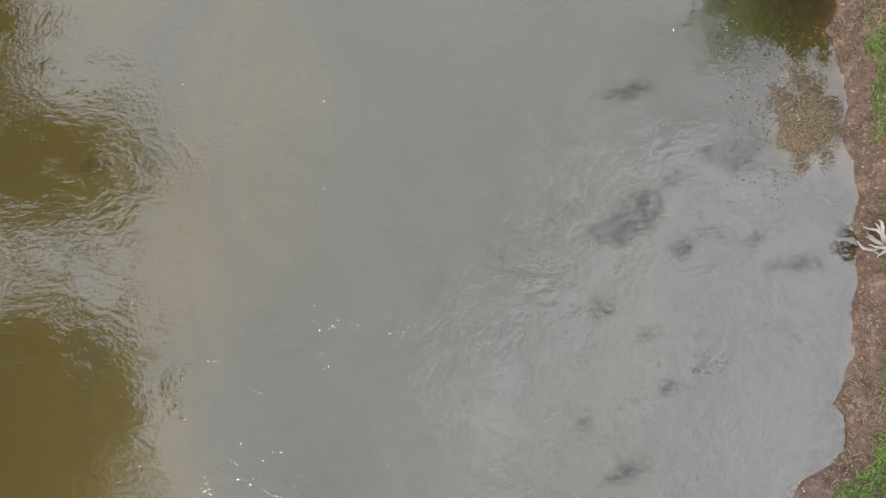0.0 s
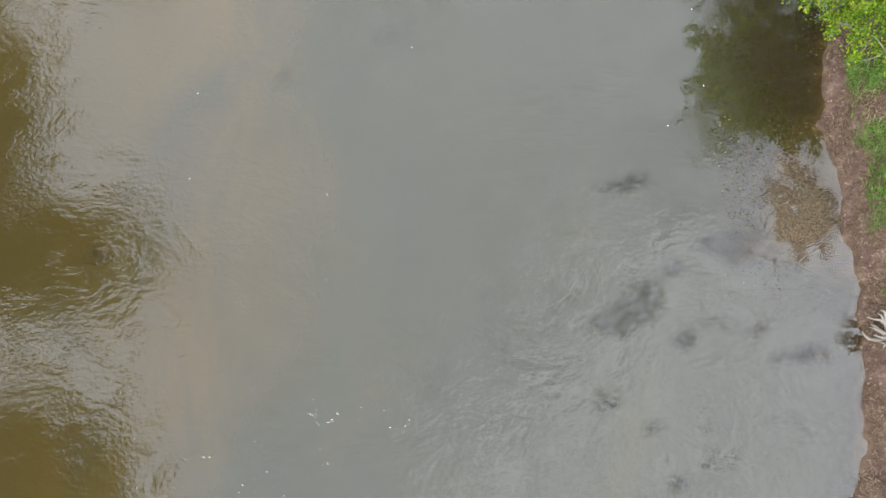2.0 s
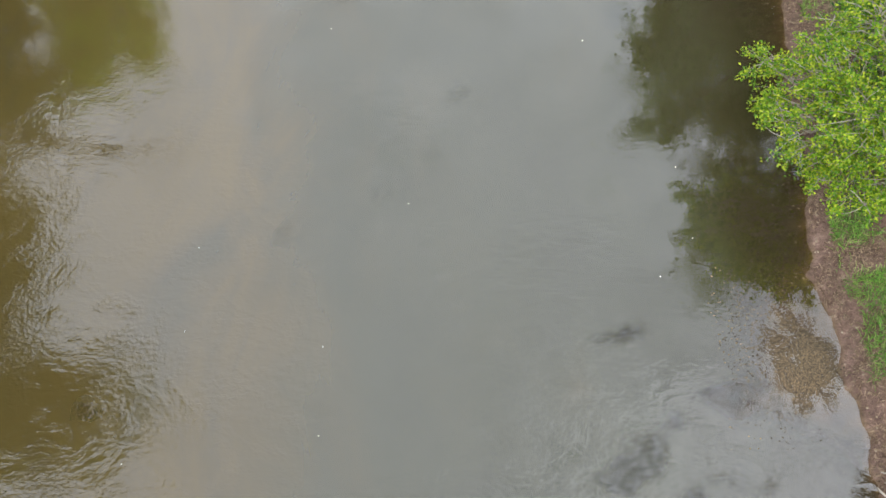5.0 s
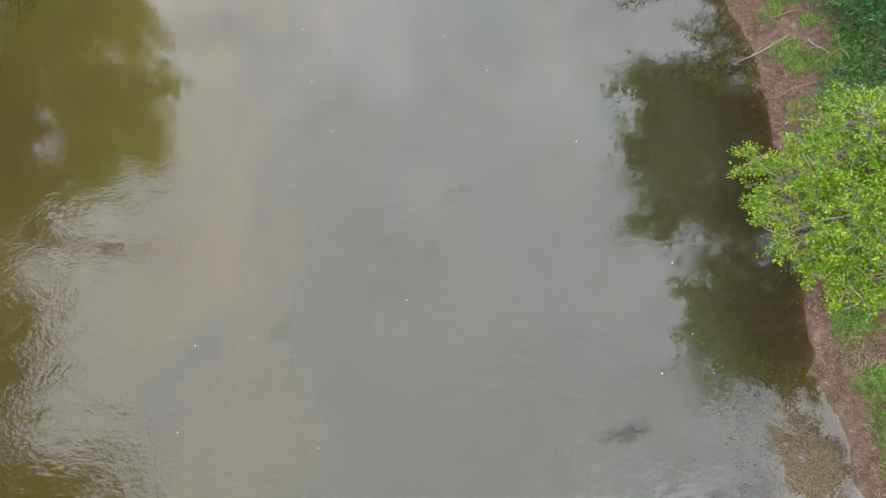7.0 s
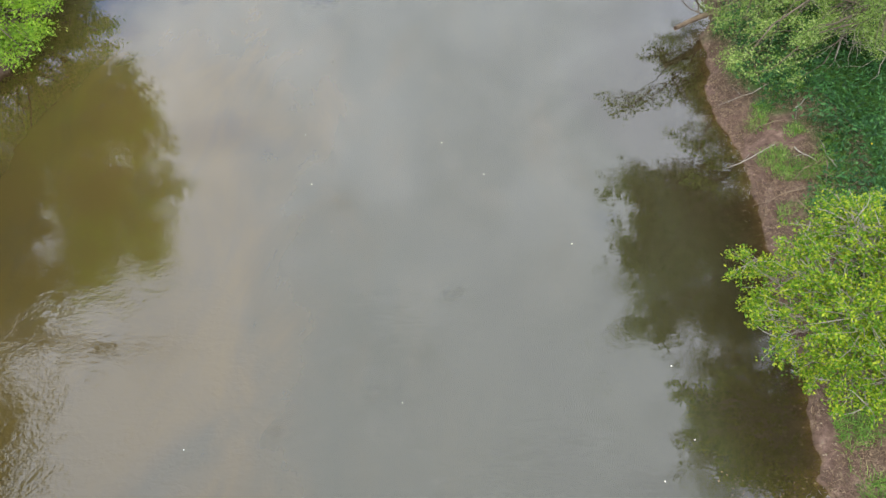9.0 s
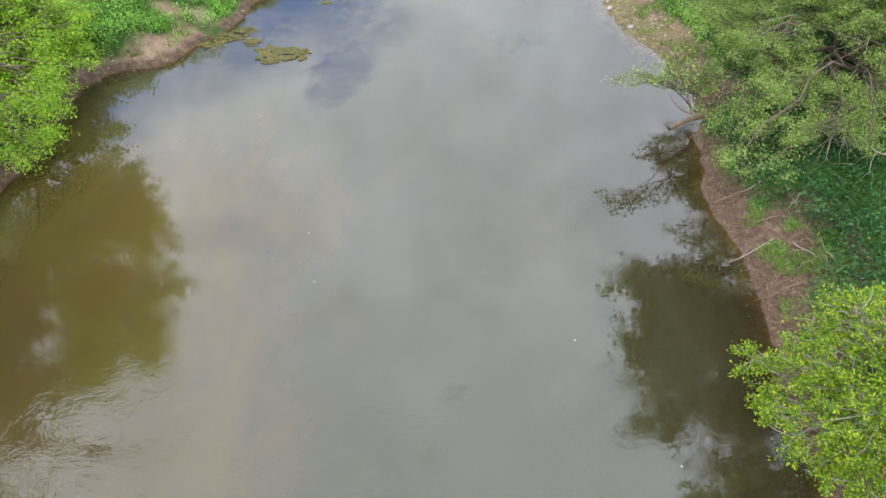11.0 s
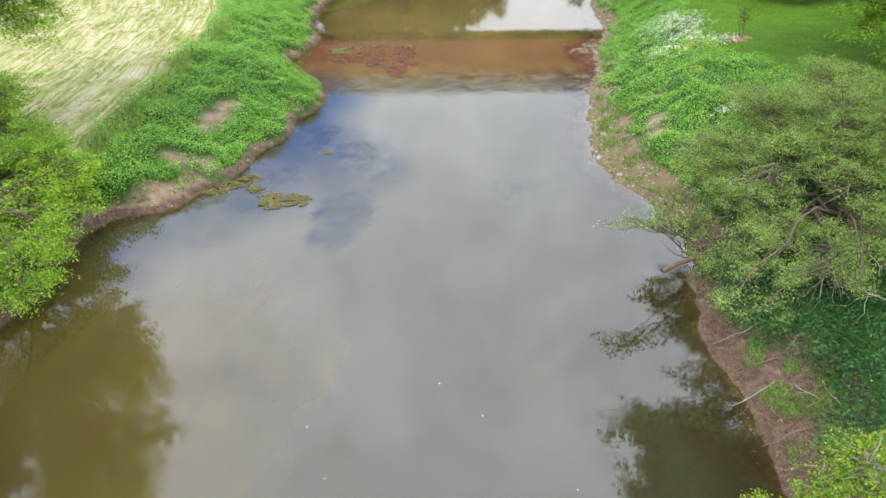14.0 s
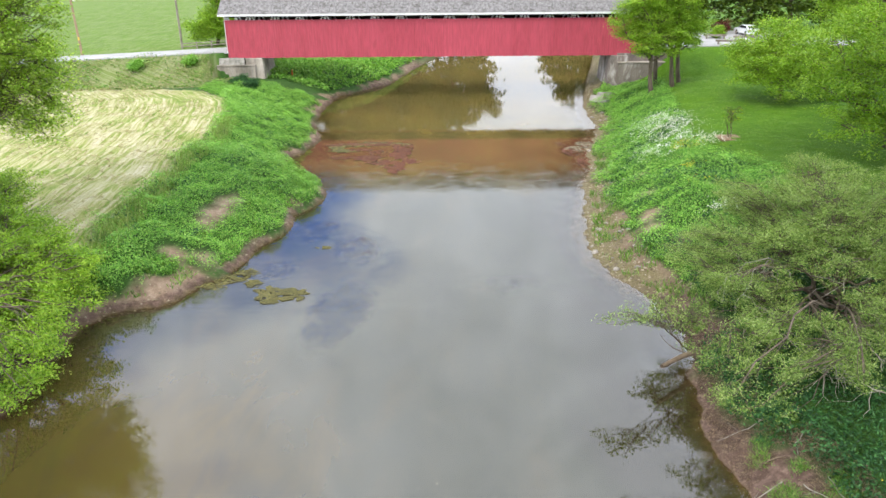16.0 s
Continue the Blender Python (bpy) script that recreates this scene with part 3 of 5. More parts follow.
    fr.inputs[1].default_value = 0.32
    fr.inputs[2].default_value = 0.145
    # the gloss is cut in ragged patches on the near water
    wd = nt.new("ShaderNodeAttribute")
    wd.attribute_name = "dulled"
    dull = nt.new("ShaderNodeMath")
    dull.operation = "MULTIPLY_ADD"
    torn = ramp(nt, [(0.40, (0.12, 0.12, 0.12)), (0.60, (1, 1, 1))])
    lk.new(noise_at(nt, lk, 3.4, 5, 0.65, (0.8, 1.7, 1), distort=1.0), torn.inputs["Fac"])
    shred = nt.new("ShaderNodeMath")
    shred.operation = "MULTIPLY"
    lk.new(wd.outputs["Fac"], shred.inputs[0])
    lk.new(torn.outputs["Color"], shred.inputs[1])
    lk.new(shred.outputs[0], dull.inputs[0])
    dull.inputs[1].default_value, dull.inputs[2].default_value = -0.52, 1.0
    gloss = nt.new("ShaderNodeMath")
    gloss.operation = "MULTIPLY"
    lk.new(fr.outputs[0], gloss.inputs[0])
    lk.new(dull.outputs[0], gloss.inputs[1])
    gl = node(nt, "BsdfGlossy", Roughness=0.008)
    lk.new(b.outputs["Normal"], gl.inputs["Normal"])
    mx = nt.new("ShaderNodeMixShader")
    lk.new(gloss.outputs[0], mx.inputs["Fac"])
    lk.new(body.outputs["Shader"], mx.inputs[1])
    lk.new(gl.outputs["BSDF"], mx.inputs[2])
    lk.new(mx.outputs["Shader"], out.inputs["Surface"])
    return m


_ax, _ay = axis(-21, 20, 0.3, -60, 120), axis(-6, 112, 0.4, -280, 240)
wxs = np.concatenate([_ax[_ax < 1.9], np.arange(2, 10.6, 0.12), _ax[_ax > 10.7]])
wys = np.concatenate([_ay[_ay < -5.1], np.arange(-5, 9, 0.12), _ay[_ay > 9.1]])
water_me, wv = grid_mesh("water", wxs, wys, lambda x, y: x * 0, lambda x, y: np.maximum(*banks(x, y)) < 1.5)
attribute(water_me, "murk", 1 - np.exp(-np.maximum(0, -height(wv[:, 0], wv[:, 1])) * 3.2))
_wx, _wy = wv[:, 0], wv[:, 1]
_wu, _wv = 0.93 * _wx + 0.22 * _wy, 0.5 * _wy - 0.37 * _wx
_wob = (vnoise(_wu, _wv, 3.7, 91) - 0.5) * 2.4 + (vnoise(_wu + 0.3 * _wv, _wv, 1.5, 92) - 0.5) * 1.3 + (vnoise(_wu - 0.4 * _wv, _wv, 0.6, 93) - 0.5) * 0.5
attribute(water_me, "silt", 0.44 * smooth(-0.5, -11.0, _wx + _wob) * (0.25 + 0.75 * smooth(33, 22, _wy)) + 0.36 * smooth(10.5, 3.0, _wx + _wob * 0.4) - 0.18)
attribute(water_me, "dulled", smooth(0.05, 0.9, plants_and_spots(_wx, _wy) * (0.5 + vnoise(_wu, _wv, 0.35, 97))) * smooth(30, 20, _wy))
attribute(water_me, "gold", smooth(55, 66, _wy + 2 * _wob) * (0.75 + 0.5 * (vnoise(_wu, _wv, 2.2, 95) - 0.5)))
riffle = 0.32 * np.exp(-(((_wy - 61) / 3.0) ** 2)) + 0.3 * np.exp(-(((_wy - 66) / 5.0) ** 2)) + 0.35 * np.exp(-(((_wx - 8.5) / 2.0) ** 2 + ((_wy - 44) / 7.0) ** 2))
calm = 1 - 0.88 * smooth(3.5, 5.8, _wx) * smooth(2.5, 5.0, _wy)
attribute(water_me, "ripples", 0.05 + 1.2 * plants_and_spots(_wx, _wy) * smooth(30, 34, _wy) + smooth(19, 5, _wy) * calm * 0.85 * (1 - 0.6 * smooth(0, -3, _wy) * smooth(2, -2, _wx)) + riffle)
attribute(water_me, "waves", 0.03 + 0.22 * smooth(18, 6, _wy) * calm)
water_me.materials.append(water_material())
tagged(new("water", water_me), "slow murky olive river reflecting clouds and trees", "river", kind="structure")


# ---- building blocks ----
def part(name, me, parent, label=""):
    ob = new(name, me)
    ob.parent = parent
    return tagged(ob, label)


def thing(name, label, category, place=(0, 0, 0), turn=0.0, group="", kind=""):
    ob = new(name)
    ob.empty_display_size = 0.2
    ob.matrix_world = pose(*place, 0, 0, turn)
    return tagged(ob, label, category, group, kind)


def box(lo, hi, bevel=0.0):
    bm = bmesh.new()
    bmesh.ops.create_cube(bm, size=1)
    for v in bm.verts:
        v.co = Vector([l + (c + 0.5) * (h - l) for l, h, c in zip(lo, hi, v.co)])
    if bevel:
        bmesh.ops.bevel(bm, geom=bm.edges[:], offset=bevel, segments=2, affect="EDGES", profile=0.6)
    return bm


def joined(name, bms, mat):
    """Several bmeshes made one mesh."""
    me = bpy.data.meshes.new(name)
    tmp, whole = bpy.data.meshes.new("tmp"), bmesh.new()
    for bm in bms:
        bm.to_mesh(tmp)
        bm.free()
        whole.from_mesh(tmp)
    whole.to_mesh(me)
    whole.free()
    bpy.data.meshes.remove(tmp)
    me.materials.append(mat)
    return me


def beam(a, b, w, h):
    """A squared timber from a to b."""
    a, b = Vector(a), Vector(b)
    bm = box((-w / 2, -h / 2, 0), (w / 2, h / 2, (b - a).length))
    bm.transform(Matrix.Translation(a) @ (b - a).to_track_quat("Z", "Y").to_matrix().to_4x4())
    return bm


class Tubes:
    """Round tapered limbs gathered into one mesh."""

    def __init__(self):
        self.v, self.q = [], []

    def add(self, pts, r0, r1, sides=6):
        pts = [Vector(p) for p in pts]
        n = len(pts)
        first = len(self.v)
        side = None
        for i, p in enumerate(pts):
            d = (pts[min(i + 1, n - 1)] - pts[max(i - 1, 0)]).normalized()
            side = (side - d * side.dot(d)).normalized() if side else d.orthogonal().normalized()
            up = d.cross(side)
            r = r0 + (r1 - r0) * i / (n - 1)
            for k in range(sides):
                a = 2 * math.pi * k / sides
                self.v.append(p + (side * math.cos(a) + up * math.sin(a)) * r)
        for i in range(n - 1):
            for k in range(sides):
                a, b = first + i * sides + k, first + i * sides + (k + 1) % sides
                self.q.append((a, b, b + sides, a + sides))

    def mesh(self, name, mat):
        return mesh_of(name, [tuple(v) for v in self.v], self.q, mat, True)


def bend(a, b, steps, wob, rng, sag=0.0):
    a, b = np.asarray(a, float), np.asarray(b, float)
    L = np.linalg.norm(b - a)
    out = []
    off = rng.normal(0, wob * L, 3)
    for i in range(steps + 1):
        t = i / steps
        p = a + (b - a) * t + off * math.sin(math.pi * t) + rng.normal(0, wob * L * 0.25, 3) * (0 < i < steps)
        p[2] += sag * L * (math.sin(math.pi * t * 0.5) - t)
        out.append(p)
    return out


def leaf_cloud(name, c, length, width, mat, rng, flat=0.6, droop=0.0):
    """One small folded blade at each place in c."""
    n = len(c)
    nor = rng.normal(0, 1, (n, 3))
    nor[:, 2] = np.abs(nor[:, 2]) + flat
    nor /= np.linalg.norm(nor, axis=1)[:, None]
    ax = rng.normal(0, 1, (n, 3))
    ax[:, 2] -= droop
    ax -= nor * (ax * nor).sum(1)[:, None]
    ax /= np.linalg.norm(ax, axis=1)[:, None]
    sd = np.cross(nor, ax)
    s = rng.uniform(0.65, 1.3, (n, 1))
    L, W = length * s / 2, width * s / 2
    v = np.stack([c - ax * L, c + sd * W - ax * L * 0.15 + nor * W * 0.25, c + ax * L, c - sd * W - ax * L * 0.15 + nor * W * 0.25], 1).reshape(-1, 3)
    q = np.arange(4 * n).reshape(-1, 4)
    me = quads(name, v, q)
    me.materials.append(mat)
    return me


def tree(label, base, lobes, tips, per_tip, leaf, spread, leafmat, seed, trunk=0.2, stems=1, bark=None, twig=None, droop=0.0, outer=0.45, name="tree", category="tree", bare=0, group="", clear=False):
    """A tree: trunk and limbs to each lobe of the crown, twigs inside the lobes and leaves in loose clumps on the twigs."""
    rng = np.random.default_rng(seed)
    bark, twig = bark or BARK, twig or bark or BARK
    root = thing(name, label, category, base, group=group)
    wood, fine, dead = Tubes(), Tubes(), Tubes()
    lob = np.array(lobes, float)
    mid = np.average(lob[:, :3], axis=0, weights=lob[:, 3] * lob[:, 5])
    forks = []
    for s in range(stems):
        foot = np.array((rng.normal(0, 0.12 * (stems > 1)), rng.normal(0, 0.12 * (stems > 1)), -0.35))
        low = lob[:, 2].min()
        top = np.array((mid[0] * 0.55 + rng.normal(0, 0.3 * (stems > 1)), mid[1] * 0.55 + rng.normal(0, 0.3 * (stems > 1)), max(0.5 * mid[2], low * (0.95 if clear else 0.75))))
        pts = bend(foot, top, 6, 0.015 if clear else 0.05, rng)
        wood.add(pts, trunk * 1.25 / math.sqrt(stems), trunk * 0.7 / math.sqrt(stems), 9)
        forks.append(pts)
    c_all = []
    for li, (cx, cy, cz, rx, ry, rz) in enumerate(lob):
        stem = forks[li % stems]
        start = stem[rng.integers(5 if clear else 3, 7)] if cz < mid[2] else stem[-1]
        limb = bend(start, (cx, cy, cz + rz * 0.1), 7, 0.07, rng, 0.12)
        wood.add(limb, trunk * 0.55 / math.sqrt(stems), trunk * 0.12, 7)
        n = max(3, int(round(tips * rx * ry * rz / (lob[:, 3] * lob[:, 4] * lob[:, 5]).sum())))
        for _ in range(n):
            d = rng.normal(0, 1, 3)
            d /= np.linalg.norm(d)
            rad = rng.uniform(0, 1) ** outer
            ragged = 0.82 + 0.36 * rng.uniform()
            tip = np.array((cx, cy, cz)) + d * rad * ragged * np.array((rx, ry, rz))
            tip[2] -= droop * rng.uniform() * rz * 0.5
            src = limb[rng.integers(3, 8)]
            br = bend(src, tip, 4, 0.08, rng, 0.1)
            fine.add(br, trunk * 0.05 + 0.012, 0.006, 3)
            m = rng.poisson(per_tip)
            if m == 0:
                continue
            t = rng.uniform(0.55, 1.0, (m, 1))
            p = np.asarray(br[2]) * (1 - t) + tip * t
            p = p + rng.normal(0, 1, (m, 3)) * spread * np.array((1, 1, 0.45))
            c_all.append(p)
    for _ in range(bare):
        inner = lob[(lob[:, 0] > -4.5) & (lob[:, 1] < 1)]
        cx, cy, cz, rx, ry, rz = inner[rng.integers(len(inner))]
        a = np.array((cx, cy, cz - 0.6 * rz))
        b = a + np.array((rng.normal(0, rx * 0.5), rng.normal(-ry * 0.35, ry * 0.4), -rng.uniform(0.3, 0.9) * rz))
        pts = bend(a, b, 6, 0.1, rng)
        dead.add(pts, 0.035, 0.01, 5)
        for k in range(4):
            q = pts[rng.integers(2, 7)]
            dead.add(bend(q, q + rng.normal(0, 0.7, 3) + np.array((0, 0, -0.4)), 4, 0.12, rng), 0.014, 0.004, 4)
    part("trunk", wood.mesh("trunk", bark), root)
    part("branchwork", fine.mesh("branchwork", twig), root)
    if bare:
        tagged(part("deadwood", dead.mesh("deadwood", TWIG), root, "pale bare twigs"), kind="stuff")
    c = np.concatenate(c_all)
    part("crown", leaf_cloud("crown", c, leaf[0], leaf[1], leafmat, rng, 0.9, droop), root)
    return root


def on_ground(x, y, dz=0.0):
    return (x, y, float(height(np.array([x]), np.array([y]))[0]) + dz)


# ---- the covered bridge ----
B0, B1, BY, BW = -28.0, 27.0, 97.6, 5.6          # ends, near face, width
BZ, WT, EV, RIDGE = 5.55, 10.3, 11.0, 13.5       # underside, top of boards, eaves, ridge


def covered_bridge():
    root = thing("covered_bridge", "long red covered bridge with grey shingle roof on concrete abutments", "bridge", (0, 0, 0))
    rng = np.random.default_rng(4)
    for face, y0, y1 in (("near", BY, BY + 0.05), ("far", BY + BW - 0.05, BY + BW)):
        boards = []
        x = B0
        while x < B1 - 0.01:
            w = min(0.29 + rng.uniform(-0.02, 0.02), B1 - x)
            e = rng.uniform(0, 0.022)
            boards.append(box((x + 0.006, y0 - e, BZ + rng.uniform(-0.05, 0.03)), (x + w - 0.006, y1, WT + rng.uniform(-0.015, 0.015))))
            x += w
        part("siding", joined("siding", boards, SIDING), root, "vertical red painted boards")
        # lining behind the boards, coloured dark for the shade under the roof
        yb = y0 + 0.07 if face == "near" else y0 - 0.07
        part("backing", joined("backing", [box((B0 + 0.02, yb - 0.015, BZ + 0.08), (B1 - 0.02, yb + 0.015, WT - 0.05))], SHADETIMBER), root)
    deck = box((B0, BY + 0.14, BZ + 0.6), (B1, BY + BW - 0.14, BZ + 0.82))
    part("deck", joined("deck", [deck], SHADETIMBER), root)
    part("floor_beams", joined("floor_beams", [box((B0 + 0.6 + i * 1.83, BY + 0.16, BZ + 0.2), (B0 + 0.85 + i * 1.83, BY + BW - 0.16, BZ + 0.59)) for i in range(30)], SHADETIMBER), root)
    for y in (BY + 0.3, BY + BW - 0.3):
        part("top_chord", joined("top_chord", [box((B0, y - 0.12, EV - 0.38), (B1, y + 0.12, EV - 0.1))], SHADETIMBER), root)
        posts, n = [], 17
        step = (B1 - B0) / n
        for i in range(n + 1):
            x = B0 + i * step
            posts.append(beam((min(max(x, B0 + 0.15), B1 - 0.15), y, BZ + 1), (min(max(x, B0 + 0.15), B1 - 0.15), y, EV - 0.3), 0.22, 0.22))
            for s in (-1, 1):
                if B0 <= x + s * step * 0.5 <= B1:
                    posts.append(beam((x + s * step * 0.75, y + 0.02, BZ + 1.4), (x + s * 0.25, y + 0.02, EV - 0.25), 0.17, 0.17))
        part("truss", joined("truss", posts, WHITE), root, "pale timber posts and braces")
    ov, xo = 0.55, 0.7
    pitch = (RIDGE - EV) / (BW / 2 + ov)
    ym = BY + BW / 2
    for s in (-1, 1):
        courses, span = 15, BW / 2 + ov
        line = []
        for k in range(courses):
            a, c = k / courses, (k + 1) / courses
            line += [(ym + s * span * (1 - a), EV + (RIDGE - EV) * a + 0.04), (ym + s * span * (1 - c), EV + (RIDGE - EV) * c + 0.005)]
        line += [(ym, RIDGE - 0.09), (ym + s * span, EV - 0.05)]
        bm = bmesh.new()
        ends = [[bm.verts.new((x, y, z)) for y, z in line] for x in (B0 - xo, B1 + xo)]
        n = len(line)
        for i in range(n):
            bm.faces.new((ends[0][i], ends[0][(i + 1) % n], ends[1][(i + 1) % n], ends[1][i]))
        bm.faces.new(ends[0])
        bm.faces.new(ends[1][::-1])
        bmesh.ops.recalc_face_normals(bm, faces=bm.faces[:])
        part("roof", joined("roof", [bm], SHINGLE), root, "weathered grey wooden shingles")
        yf = ym + s * (span + 0.02)
        part("fascia", joined("fascia", [box((B0 - xo, min(yf, yf + s * 0.04), EV - 0.2), (B1 + xo, max(yf, yf + s * 0.04), EV + 0.04))], WHITE), root, "white eaves board")
    for x, s in ((B0, -1), (B1, 1)):
        for ya, yc in ((BY - 0.06, BY + 0.5), (BY + BW - 0.5, BY + BW + 0.06)):
            part("portal_trim", joined("portal_trim", [box((x - 0.06 if s < 0 else x, ya, BZ + 0.6), (x if s < 0 else x + 0.06, yc, EV - 0.1))], WHITE), root, "white portal board")
        bm = bmesh.new()
        xx = x + s * 0.03
        pts = [(xx, BY, EV - 0.3), (xx, BY + BW, EV - 0.3), (xx, BY + BW, EV + 0.1), (xx, ym, RIDGE - 0.1), (xx, BY, EV + 0.1)]
        a = [bm.verts.new(p) for p in pts]
        b = [bm.verts.new((p[0] - s * 0.06, p[1], p[2])) for p in pts]
        bm.faces.new(a)
        bm.faces.new(b[::-1])
        for i in range(5):
            bm.faces.new((a[i], a[(i + 1) % 5], b[(i + 1) % 5], b[i]))
        bmesh.ops.recalc_face_normals(bm, faces=bm.faces[:])
        part("gable", joined("gable", [bm], WHITE), root)
    return root


def abutment(x_in, s, wing, parapet, label):
    """Concrete bearing wall with a battered face, a lower wing wall and courses of stone on it; s: the way to the land."""
    root = thing("bridge_abutment", label, "abutment", (0, 0, 0))
    bm = box((min(x_in, x_in + s * 2.2), BY - 0.5, -0.5), (max(x_in, x_in + s * 2.2), BY + BW + 0.5, BZ - 0.02), 0.08)
    for v in bm.verts:
        t = (BZ - v.co.z) / 6
        if abs(v.co.x - x_in) < 0.2:
            v.co.x -= s * 0.5 * t
        if v.co.y < BY:
            v.co.y -= 0.45 * t
    part("bearing_wall", joined("bearing_wall", [bm], CONCRETE if parapet else STAINED), root)
    xw = x_in + s * 0.9
    bm = box((min(xw, xw + s * wing), BY - 0.95, 0.3), (max(xw, xw + s * wing), BY - 0.1, BZ - 0.95), 0.06)
    part("wing_wall", joined("wing_wall", [bm], CONCRETE if parapet else STAINED), root, "concrete wall with dark water stains")
    bm = box((min(xw, xw + s * wing), BY - 1.05, BZ - 0.946), (max(xw, xw + s * wing), BY - 0.05, BZ - 0.78), 0.03)
    part("coping", joined("coping", [bm], CONCRETE), root)
    if not parapet:
        bm = box((min(xw, xw + s * wing), BY - 0.05, BZ - 1.4), (max(xw, xw + s * wing), BY + 0.5, BZ + 0.25), 0.05)
        part("back_wall", joined("back_wall", [bm], STAINED), root)
    rng = np.random.default_rng(9)
    shapes = []
    for k in range(4):
        w = (0.45, 0.6, 0.52, 0.7)[k]
        b2 = box((-w / 2, -0.25, 0), (w / 2, 0.25, 0.27), 0.03)
        shapes.append(joined("stone", [b2], MASONRY))
    for row in range(3):
        x = 0.0
        while x < parapet - 0.4:
            k = int(rng.integers(4))
            w = (0.45, 0.6, 0.52, 0.7)[k]
            ob = part("stone", shapes[k], root)
            ob.matrix_world = pose(xw + s * (wing - parapet + x + w / 2), BY - 0.6 + rng.uniform(-0.03, 0.03), BZ - 0.775 + row * 0.28, 0, 0, rng.uniform(-1.5, 1.5))
            x += w + 0.02
    return root


covered_bridge()
abutment(-23.5, -1, 5.0, 3.6, "pale concrete abutment with a stone parapet")
abutment(22.2, 1, 6.6, 0, "stained grey concrete abutment with pale blotches")

# ---- trees ----
# yellow-green young maple that leans out over the water
tree("bushy yellow-green young maple leaning over the water", on_ground(11.9, 11.0),
     [(-2.7, 0.8, 2.7, 1.5, 1.4, 0.9), (-1.5, 1.9, 3.2, 1.7, 1.2, 1.0), (-1.8, -0.6, 2.7, 1.7, 1.5, 1.0), (-3.9, 1.5, 2.3, 1.1, 0.6, 0.45), (-3.8, 0.0, 2.2, 1.1, 0.7, 0.45),
      (-0.3, 0.6, 3.5, 1.7, 1.7, 1.1), (-1.3, -1.9, 2.1, 1.3, 0.9, 0.8), (0.2, 2.2, 2.9, 1.4, 1.2, 0.9), (0.9, -0.6, 2.6, 1.5, 1.6, 1.2),
      (-3.3, -0.5, 1.4, 0.9, 0.8, 0.45), (-2.7, -1.5, 1.3, 0.9, 0.8, 0.45), (-1.8, -2.2, 1.3, 0.9, 0.7, 0.5), (-3.8, 0.6, 1.6, 0.8, 0.8, 0.4), (-2.2, -0.8, 1.9, 1.2, 1.2, 0.6)],
     1150, 46, (0.085, 0.048), 0.085, MAPLE, 11, 0.09, 5, TWIG, TWIG, outer=0.5)
# spreading grey-green willow
tree("large spreading grey-green willow with bare lower twigs", on_ground(17.8, 31.0),
     [(-4.0, -2.4, 1.7, 2.2, 2.0, 1.2), (-5.2, 0.5, 1.8, 1.8, 2.2, 1.1), (-2.6, -0.5, 3.6, 2.6, 2.4, 1.4), (0.4, 1.0, 5.0, 3.2, 2.6, 1.6), (-1.6, 3.5, 4.0, 2.6, 2.2, 1.5),
      (3.0, -2.5, 3.8, 2.8, 2.4, 1.6), (4.5, 2.0, 5.2, 2.8, 2.6, 1.6), (0.4, -4.2, 2.2, 2.4, 1.6, 1.1), (1.4, 4.4, 5.4, 2.8, 2.2, 1.4), (-2.6, 3.2, 5.0, 2.0, 1.8, 1.2), (-3.8, 2.6, 2.8, 2.2, 2.0, 1.2), (6.0, -1.0, 3.6, 2.6, 2.4, 1.8),
      (-3.6, -4.4, 1.6, 2.0, 1.4, 0.9), (-1.2, -5.6, 2.0, 2.0, 1.3, 0.9), (3.4, -5.6, 2.6, 2.4, 1.6, 1.1), (-4.9, -2.4, 2.6, 1.3, 1.5, 0.9), (-5.0, 3.6, 1.6, 1.6, 1.6, 0.9), (-2.4, -7.0, 1.3, 1.8, 1.3, 0.7), (0.6, -7.6, 1.7, 2.0, 1.4, 0.8), (3.6, -8.0, 2.2, 2.0, 1.4, 0.9), (6.0, -5.0, 3.0, 2.2, 1.8, 1.2), (2.0, -2.2, 3.6, 2.0, 2.0, 1.0), (4.4, 0.0, 4.4, 2.2, 2.0, 1.0),
      (-7.1, -8.4, 0.7, 1.0, 1.2, 0.5), (-6.6, -6.2, 1.1, 1.4, 1.4, 0.7), (-5.4, -5.4, 1.6, 1.6, 1.5, 0.8), (-6.3, -9.0, 0.7, 1.0, 1.0, 0.4), (-5.0, -7.6, 1.3, 1.5, 1.2, 0.7), (-2.8, -6.4, 1.8, 1.6, 1.4, 0.8), (-2.4, -8.2, 1.5, 1.4, 1.0, 0.6), (-0.5, -2.6, 3.4, 1.9, 1.4, 0.9), (1.2, -1.8, 4.2, 1.9, 1.5, 0.9), (-0.6, -0.6, 4.4, 1.8, 1.4, 0.8)],
     1800, 140, (0.11, 0.032), 0.19, WILLOW, 21, 0.19, 2, BARK, BARK, droop=0.5, outer=0.4, bare=60)
